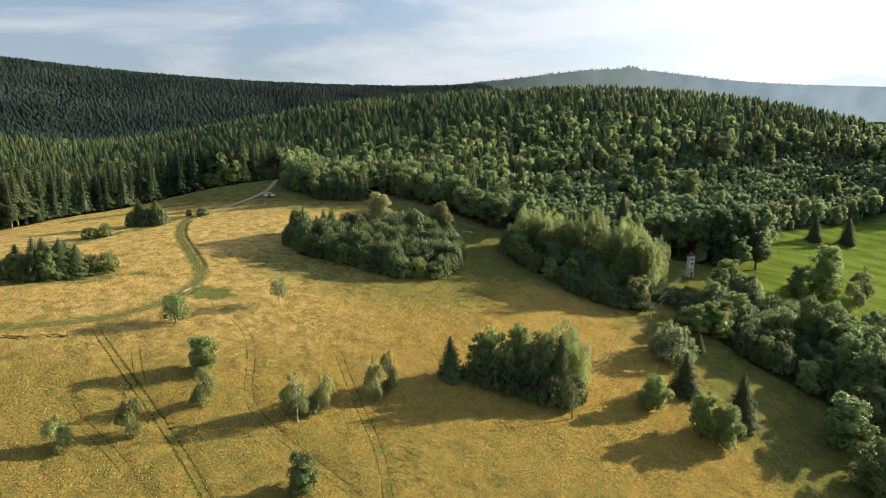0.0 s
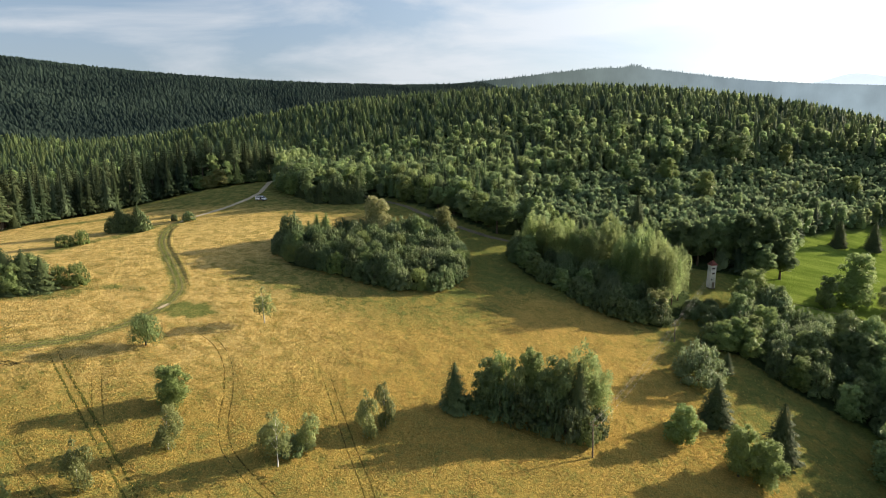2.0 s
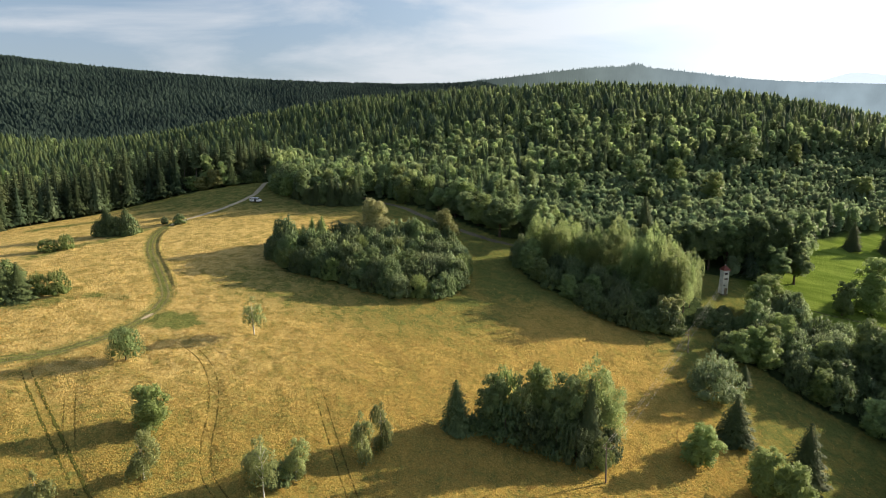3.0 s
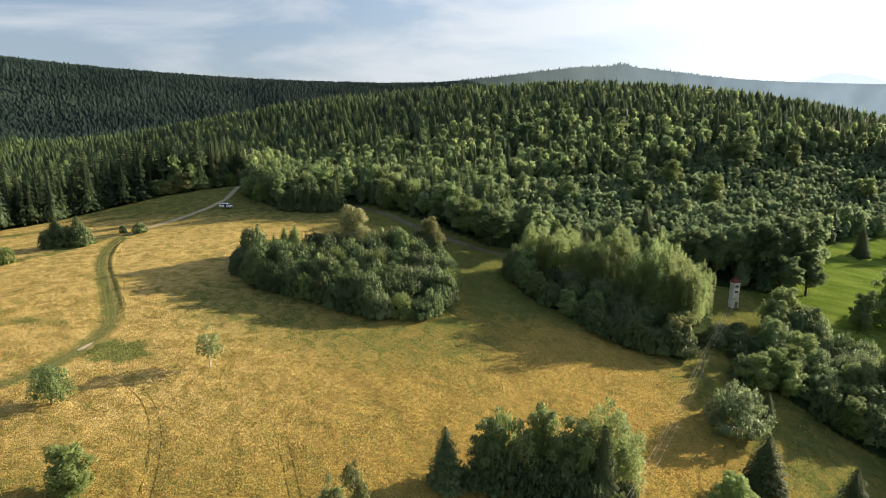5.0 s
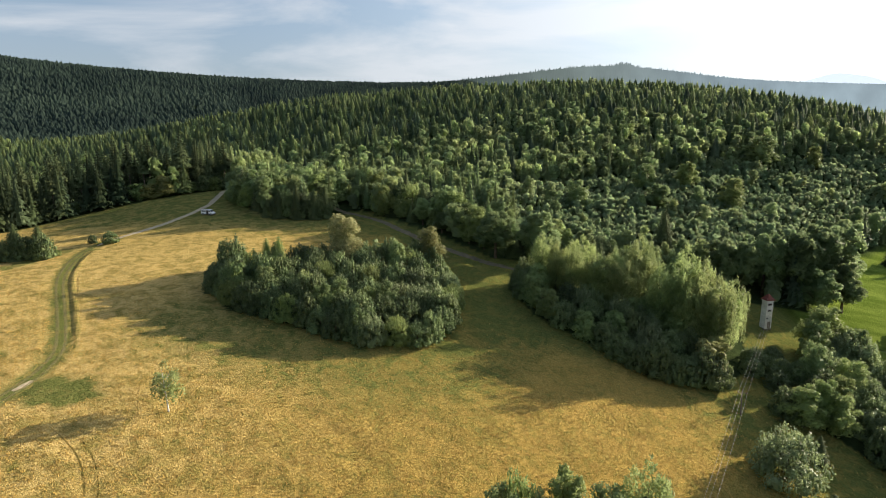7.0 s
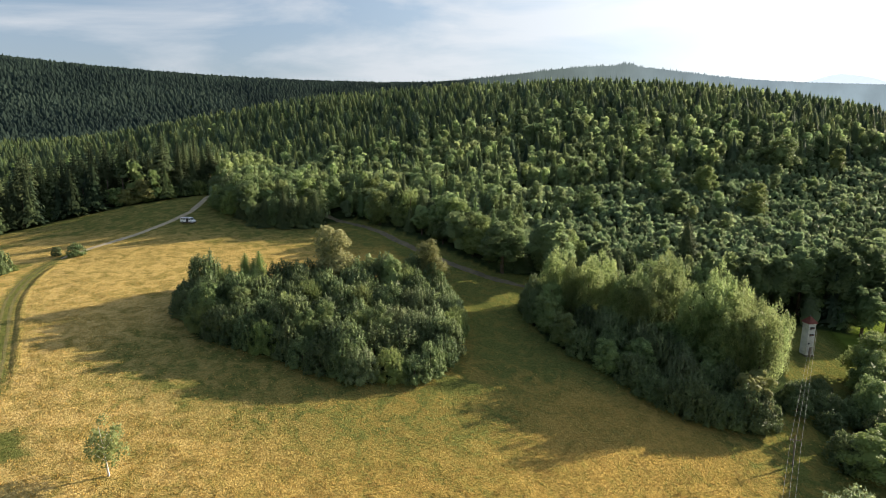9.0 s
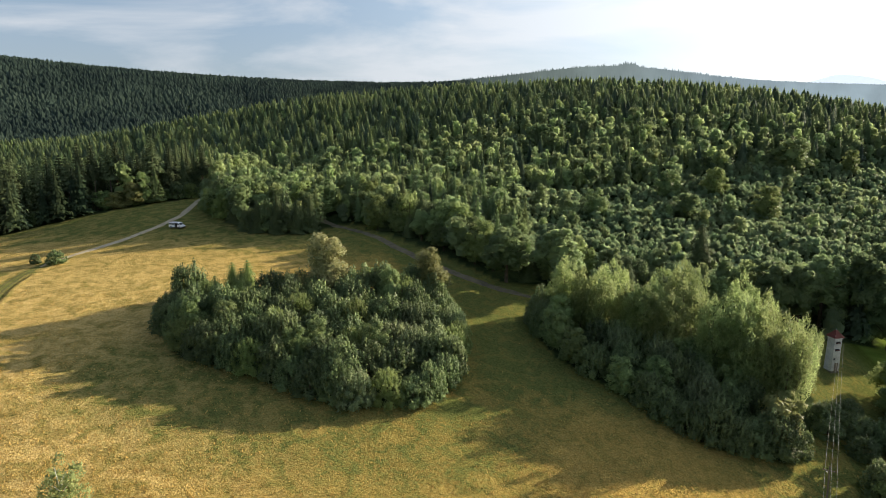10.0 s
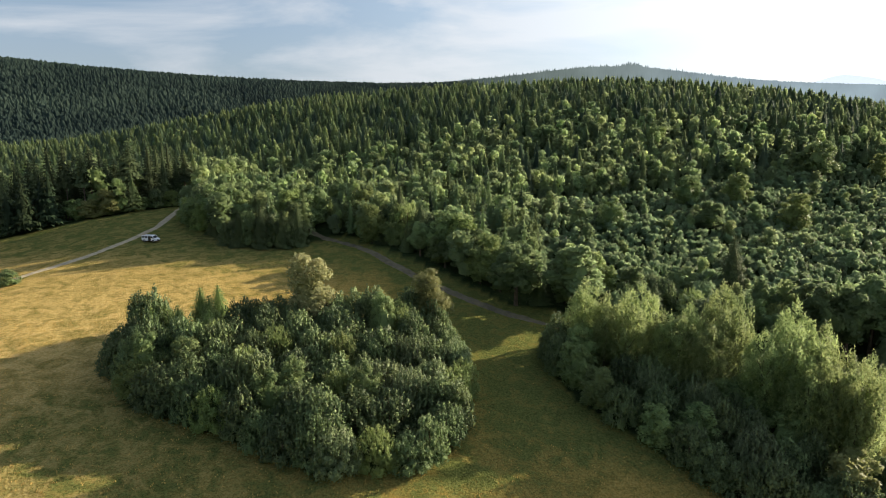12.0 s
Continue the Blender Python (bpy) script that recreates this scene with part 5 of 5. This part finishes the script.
def box(size, at=(0, 0, 0), bevel=0.0, bm=None, top=None):
    """A box with rounded edges; top: how far its upper face shrinks along x and y."""
    bm = bm or bmesh.new()
    r = bmesh.ops.create_cube(bm, size=1.0)
    for v in r["verts"]:
        k = top if top and v.co.z > 0 else (1, 1)
        v.co = Vector((v.co.x * size[0] * k[0], v.co.y * size[1] * k[1], v.co.z * size[2])) + Vector(at)
    if bevel:
        es = {e for v in r["verts"] for e in v.link_edges}
        bmesh.ops.bevel(bm, geom=list(es), offset=bevel, segments=2, affect="EDGES", profile=0.7)
    return bm


def rod(r0, r1, h, at=(0, 0, 0), sides=12, turn=None, bm=None):
    """A tapered rod from at, along z or turned."""
    bm = bm or bmesh.new()
    r = bmesh.ops.create_cone(bm, cap_ends=True, segments=sides, radius1=r0, radius2=r1, depth=h)
    m = Matrix.Translation(at) @ (turn or Matrix()) @ Matrix.Translation((0, 0, h / 2))
    bmesh.ops.transform(bm, matrix=m, verts=r["verts"])
    return bm


def outline(points, y0, y1, bevel=0.0):
    """A solid with the given side outline in x and z between y0 and y1."""
    bm = bmesh.new()
    a = [bm.verts.new((x, y0, z)) for x, z in points]
    b = [bm.verts.new((x, y1, z)) for x, z in points]
    bm.faces.new(a)
    bm.faces.new(b[::-1])
    for i in range(len(a)):
        j = (i + 1) % len(a)
        bm.faces.new((a[j], a[i], b[i], b[j]))
    bmesh.ops.recalc_face_normals(bm, faces=bm.faces)
    if bevel:
        bmesh.ops.bevel(bm, geom=list(bm.edges), offset=bevel, segments=2, affect="EDGES", profile=0.7)
    return bm


WHITE_PAINT = plain("white_van_paint", (0.80, 0.80, 0.79), 0.3, spots=0.06, scale=2.0, bump=0.02)
DARK_TRIM = plain("black_plastic", (0.03, 0.03, 0.032), 0.55, spots=0.2)
RUBBER = plain("tyre_rubber", (0.025, 0.025, 0.025), 0.85, spots=0.3)
STEEL = plain("grey_steel", (0.45, 0.45, 0.46), 0.4, 0.8, spots=0.15)
GLASS = plain("tinted_glass", (0.03, 0.04, 0.045), 0.08, spots=0.1, bump=0.0)
LAMP = plain("lamp_glass", (0.75, 0.75, 0.72), 0.15, spots=0.05, bump=0.0)
RED_LAMP = plain("red_lamp", (0.45, 0.03, 0.02), 0.2, spots=0.05, bump=0.0)
# near-black for openings that aren't cut, standing for the shade inside
OPENING_DARK = plain("opening_dark", (0.05, 0.048, 0.045), 0.9, spots=0.3)
PLASTER = plain("weathered_white_plaster", (0.56, 0.54, 0.47), 0.9, spots=0.35, scale=1.6, bump=0.3)
ROOF_TILE = plain("red_clay_tile", (0.27, 0.085, 0.06), 0.8, spots=0.35, scale=4.0, bump=0.4)
POLE_WOOD = plain("grey_weathered_wood", (0.20, 0.16, 0.12), 0.9, spots=0.4, scale=3.0, bump=0.5)
PORCELAIN = plain("brown_porcelain", (0.16, 0.07, 0.04), 0.25, spots=0.1, bump=0.0)
WIRE = plain("dull_wire", (0.40, 0.39, 0.36), 0.95, 0.0, spots=0.1, bump=0.0)
DEAD_WOOD = plain("dead_branches", (0.11, 0.10, 0.05), 0.95, spots=0.4, bump=0.4)


def build_van(x, y, turn):
    """A white passenger van with its side door slid open."""
    van = new("van")
    van.matrix_world = pose(x, y, float(height(x, y)) + 0.02, 0, 0, turn)
    tagged(van, "white camper van with its side door open, parked on grass", "van")
    side = [(-2.45, 0.42), (-2.45, 1.10), (-2.36, 1.85), (-2.20, 1.98), (0.95, 1.98), (1.25, 1.90), (1.85, 1.18), (2.42, 1.02), (2.52, 0.80), (2.50, 0.42)]
    body = part("body", outline(side, -0.92, 0.92, 0.07), WHITE_PAINT, van)
    for s in (-1, 1):
        if s < 0:
            # dark slab on the closed body in place of a shaded opening
            part("doorway", box((0.95, 0.03, 1.35), (0.32, s * 0.925, 1.15), 0.01), OPENING_DARK, van, "dark slab painted as the shaded opening of the slid-back side door")
        else:
            part("side_window", box((0.95, 0.02, 0.50), (0.32, s * 0.928, 1.50), 0.008), GLASS, van)
        part("side_window", box((1.10, 0.02, 0.48), (-0.82, s * 0.928, 1.52), 0.008), GLASS, van)
        part("side_window", box((0.62, 0.02, 0.48), (-1.80, s * 0.928, 1.52), 0.008), GLASS, van)
        win = bmesh.new()
        vs = [win.verts.new(p) for p in ((0.90, s * 0.932, 1.26), (1.66, s * 0.932, 1.26), (1.22, s * 0.932, 1.78), (0.90, s * 0.932, 1.78))]
        win.faces.new(vs if s < 0 else vs[::-1])
        bmesh.ops.solidify(win, geom=win.faces[:], thickness=0.012)
        part("cab_window", win, GLASS, van)
        part("mirror", box((0.10, 0.18, 0.22), (1.50, s * 1.03, 1.30), 0.03), DARK_TRIM, van)
        part("headlight", box((0.05, 0.34, 0.18), (2.50, s * 0.66, 0.80), 0.02), LAMP, van)
        part("tail_light", box((0.04, 0.14, 0.36), (-2.45, s * 0.80, 1.00), 0.01), RED_LAMP, van)
        for wx in (-1.55, 1.55):
            turn_x = Matrix.Rotation(radians(90), 4, "X")
            bm = rod(0.33, 0.33, 0.22, (wx, s * 0.86 + 0.11, 0.33), 20, turn_x)
            wheel = part("wheel", bm, RUBBER, van)
            part("rim", rod(0.20, 0.18, 0.02, (wx, s * 0.985 + (0.01 if s > 0 else 0.01), 0.33), 16, turn_x), STEEL, wheel)
            part("wheel_arch", rod(0.40, 0.40, 0.02, (wx, s * 0.925 + 0.01, 0.36), 20, turn_x), DARK_TRIM, van)
    part("slid_door", box((1.0, 0.05, 1.40), (-0.72, -0.99, 1.14), 0.03), WHITE_PAINT, van, "white side door slid back")
    part("door_window", box((0.80, 0.02, 0.46), (-0.72, -1.022, 1.52), 0.008), GLASS, van)
    shield = bmesh.new()
    vs = [shield.verts.new(p) for p in ((1.80, -0.78, 1.26), (1.80, 0.78, 1.26), (1.30, 0.72, 1.87), (1.30, -0.72, 1.87))]
    shield.faces.new(vs)
    bmesh.ops.solidify(shield, geom=shield.faces[:], thickness=-0.02)
    part("windscreen", shield, GLASS, van)
    part("front_bumper", box((0.16, 1.84, 0.24), (2.52, 0, 0.46), 0.05), DARK_TRIM, van)
    part("rear_bumper", box((0.14, 1.84, 0.22), (-2.48, 0, 0.46), 0.05), DARK_TRIM, van)
    part("grille", box((0.03, 0.9, 0.16), (2.525, 0, 0.80), 0.01), DARK_TRIM, van)
    part("rear_window", box((0.03, 1.35, 0.50), (-2.41, 0, 1.52), 0.01), GLASS, van)
    part("sill", box((2.5, 1.86, 0.10), (0, 0, 0.40), 0.02), DARK_TRIM, van)
    rack = box((2.6, 0.05, 0.05), (-0.7, -0.6, 2.05), 0.01)
    box((2.6, 0.05, 0.05), (-0.7, 0.6, 2.05), 0.01, rack)
    for k in range(4):
        box((0.05, 1.25, 0.04), (-1.8 + 0.75 * k, 0, 2.02), 0.01, rack)
    part("roof_rack", rack, STEEL, van)
    return van


build_van(-83.2, 287.5, -16)


def build_tower(x, y, turn):
    """A slender plastered transformer tower with a tiled roof."""
    t = new("transformer_tower")
    t.matrix_world = pose(x, y, float(height(x, y)) - 0.1, 0, 0, turn)
    tagged(t, "slender white plastered transformer tower with a red tiled roof", "tower")
    w = 2.1
    part("plinth", box((w + 0.16, w + 0.16, 0.5), (0, 0, 0.2), 0.03), EARTH, t, "grey stone plinth")
    part("wall", box((w, w, 7.9), (0, 0, 4.3), 0.03, top=(0.94, 0.94)), PLASTER, t)
    part("cornice", box((w + 0.12, w + 0.12, 0.22), (0, 0, 8.3), 0.04), PLASTER, t)
    gable = outline([(-w / 2 * 0.96, 0), (w / 2 * 0.96, 0), (w * 0.28, 0.6), (-w * 0.28, 0.6)], -w * 0.28, w * 0.28)
    bmesh.ops.translate(gable, vec=(0, 0, 8.4), verts=gable.verts)
    part("gable", gable, PLASTER, t)
    roof = part("roof", box((w + 0.5, w + 0.5, 0.12), (0, 0, 8.55), 0.02), ROOF_TILE, t, "steep red tiled roof")
    half = (w + 0.5) / 2
    rows = 7
    for face in range(4):
        rot = Matrix.Rotation(face * math.pi / 2, 4, "Z")
        bm = bmesh.new()
        for k in range(rows):
            f0, f1 = k / rows, (k + 1.15) / rows
            r0, r1 = half * (1 - f0 * 0.96), half * (1 - min(f1, 1) * 0.96)
            z0, z1 = 8.6 + 1.55 * f0 + 0.05, 8.6 + 1.55 * min(f1, 1)
            vs = [bm.verts.new(rot @ Vector(p)) for p in ((-r0, -r0 - 0.03, z0), (r0, -r0 - 0.03, z0), (r1, -r1, z1 + 0.01), (-r1, -r1, z1 + 0.01))]
            bm.faces.new(vs)
        bmesh.ops.solidify(bm, geom=bm.faces[:], thickness=0.05)
        part("tile_courses", bm, ROOF_TILE, roof)
    part("finial", rod(0.06, 0.02, 0.5, (0, 0, 10.05), 8), STEEL, roof)
    for z in (7.35, 5.6):
        # dark slab on the flat wall in place of a shaded recess
        part("niche", box((1.15, 0.06, 0.62), (0, -w / 2 * 0.957 - 0.01, z), 0.02), OPENING_DARK, t, "dark slab painted as a shaded recess for the wires")
        part("lintel", box((1.35, 0.16, 0.12), (0, -w / 2 * 0.957 - 0.05, z + 0.38), 0.02), PLASTER, t)
        for k in (-0.38, 0, 0.38):
            ins = part("insulator", rod(0.09, 0.06, 0.34, (k, -w / 2 - 0.02, z - 0.05), 10, Matrix.Rotation(radians(90), 4, "X")), PORCELAIN, t)
            part("cap", rod(0.05, 0.05, 0.05, (k, -w / 2 - 0.36, z - 0.05), 8, Matrix.Rotation(radians(90), 4, "X")), STEEL, ins)
    part("door", box((0.95, 0.06, 1.95), (0.2, -w / 2 - 0.01, 1.45), 0.02), POLE_WOOD, t, "grey wooden door")
    part("door_handle", rod(0.03, 0.03, 0.12, (0.55, -w / 2 - 0.05, 1.45), 8, Matrix.Rotation(radians(90), 4, "X")), STEEL, t)
    part("vent", box((0.5, 0.04, 0.4), (-0.5, -w / 2 * 0.97 - 0.01, 3.4), 0.01), DARK_TRIM, t)
    return t


TOWER_TURN = 10
build_tower(93.2, 221.0, TOWER_TURN)


def build_pole(x, y, h, turn):
    """A leaning wooden power pole with a cross-arm and three insulators."""
    p = new("power_pole")
    p.matrix_world = pose(x, y, float(height(x, y)) - 0.3, 0, 2, turn)
    tagged(p, "slim weathered wooden power pole with a cross-arm", "pole", "power poles")
    part("pole", rod(0.16, 0.10, h + 0.3, (0, 0, 0), 10), POLE_WOOD, p)
    part("crossarm", box((1.9, 0.12, 0.12), (0, -0.12, h - 0.5), 0.015), POLE_WOOD, p)
    part("brace", rod(0.025, 0.025, 0.8, (0, -0.15, h - 1.1), 6, Matrix.Rotation(radians(45), 4, "Y")), STEEL, p)
    for k, z in ((-0.85, h - 0.42), (0, h + 0.25), (0.85, h - 0.42)):
        ins = part("insulator", rod(0.07, 0.05, 0.22, (k, -0.12 if k else 0, z), 8), PORCELAIN, p)
        part("pin", rod(0.015, 0.015, 0.3, (k, -0.12 if k else 0, z - 0.12), 6), STEEL, ins)
    return p


POLES = [(65.0, 178.4, 6.0), (29.0, 124.6, 7.8)]
LINE_TURN = math.degrees(math.atan2(124.6 - 178.4, 29.0 - 65.0)) - 90
for x, y, h in POLES:
    build_pole(x, y, h, LINE_TURN)
build_pole(128.6, 199.4, 6.5, LINE_TURN + 60)


def hang_wire(a, b, sag):
    """One sagging wire between two points."""
    cu = bpy.data.curves.new("wire", "CURVE")
    cu.dimensions, cu.bevel_depth, cu.bevel_resolution = "3D", 0.016, 0
    sp = cu.splines.new("POLY")
    n = 24
    sp.points.add(n)
    for i in range(n + 1):
        f = i / n
        q = Vector(a).lerp(Vector(b), f) - Vector((0, 0, sag * 4 * f * (1 - f)))
        sp.points[i].co = (*q, 1)
    cu.materials.append(WIRE)
    tagged(new("power_wire", cu), "thin sagging overhead power wire", "wire", "power wires")


across = Vector((math.cos(radians(LINE_TURN)), math.sin(radians(LINE_TURN)), 0))
tops = [Vector((x, y, float(height(x, y)) + h)) for x, y, h in POLES]
tower_top = Vector((93.2, 221.0, float(height(93.2, 221.0)) + 7.3)) + Vector((math.sin(radians(TOWER_TURN)), -math.cos(radians(TOWER_TURN)), 0)) * 1.75
for k, dz in ((-0.85, -0.42), (0.0, 0.2), (0.85, -0.42)):
    hang_wire(tower_top + across * k * 0.53, tops[0] + across * k + Vector((0, 0, dz - 0.1)), 0.7)
    hang_wire(tops[0] + across * k + Vector((0, 0, dz - 0.1)), tops[1] + across * k + Vector((0, 0, dz - 0.1)), 1.5)


# ---- brushwood and grass ----
def brush_pile(x, y, seed, n=26, reach=3.0):
    rng = np.random.default_rng(seed)
    out = []
    for _ in range(n):
        a, L = rng.uniform(-0.5, 0.5) + 0.2, rng.uniform(1.0, reach)
        px, py = x + rng.uniform(-2.5, 2.5), y + rng.uniform(-0.8, 0.8)
        z = float(height(px, py)) + rng.uniform(0.1, 0.5)
        d = np.array([math.cos(a), math.sin(a), rng.uniform(-0.1, 0.15)]) * L / 2
        c = np.array([px, py, z])
        out.append(tube([c - d, c, c + d], [0.07, 0.05, 0.02], 5))
    tagged(new("brushwood_pile", cards_mesh("brushwood_pile", np.concatenate(out), DEAD_WOOD)), "low pile of grey dead branches in dry grass", "branches")


brush_pile(-93.5, 125.0, 3)
brush_pile(-87.0, 127.5, 4, 14, 2.0)


def grass_tufts(name, count, area, keep, mat, label, tall, seed):
    """Upright tufts of blades, thick where the camera passes."""
    rng = np.random.default_rng(seed)
    x = rng.uniform(area[0], area[1], count)
    y = rng.uniform(area[2], area[3], count)
    ok = keep(x, y, rng)
    x, y = x[ok], y[ok]
    n = len(x)
    blades = []
    for k in range(3):
        a = rng.uniform(0, 6.28, n)
        h, w = tall * rng.uniform(0.6, 1.3, n), tall * rng.uniform(0.5, 1.0, n)
        lx, ly = rng.normal(-0.12, 0.2, n) * tall, rng.normal(-0.05, 0.2, n) * tall
        bx, by = x + rng.normal(0, 0.2, n), y + rng.normal(0, 0.2, n)
        z = height(bx, by) + tussocks(bx, by) - 0.05
        dx, dy = np.cos(a) * w, np.sin(a) * w
        blades.append(np.stack([np.stack([bx - dx * 0.5, by - dy * 0.5, z], 1), np.stack([bx + dx * 0.5, by + dy * 0.5, z], 1), np.stack([bx + lx, by + ly, z + h], 1), np.stack([0.15 * np.cos(a), 0.15 * np.sin(a), np.ones(n)], 1)], 1))
    tagged(new(name, leaves_mesh(name, np.concatenate(blades), mat)), label, "grass", kind="stuff")


STRAW_TUFT = leaf("dry_grass_blades", (0.40, 0.27, 0.062), (0.68, 0.46, 0.12), 0.25, 0.25, 0.9, 0.05, 0.65, 0.6)
GREEN_TUFT = leaf("green_grass_blades", (0.08, 0.11, 0.018), (0.18, 0.21, 0.045), 0.3, 0.25, 0.8, 0.05, 0.8, 0.35)


def in_view(x, y):
    return np.abs(x) < 0.80 * y + 12


def keep_straw(x, y, rng):
    g = greenness(x, y)
    near = smooth(230, 110, y) * 0.85 + 0.15
    return in_view(x, y) & (rng.random(len(x)) > g * 1.1) & (rng.random(len(x)) < near) & ~inside(COPSE, x, y) & ~inside(HEDGE, x, y) & ~inside(BELT, x, y)


def keep_green(x, y, rng):
    g = greenness(x, y)
    return in_view(x, y) & (rng.random(len(x)) < g * 0.8) & ~inside(COPSE, x, y) & ~inside(HEDGE, x, y) & ~inside(BELT, x, y) & (near_line(ROAD, x, y) > 1.6)


grass_tufts("dry_grass", 80000, (-120, 90, 78, 230), keep_straw, STRAW_TUFT, "dry golden meadow grass in tufts", 0.30, 61)
grass_tufts("green_grass", 32000, (-110, 130, 80, 290), keep_green, GREEN_TUFT, "green meadow grass in tufts", 0.20, 62)
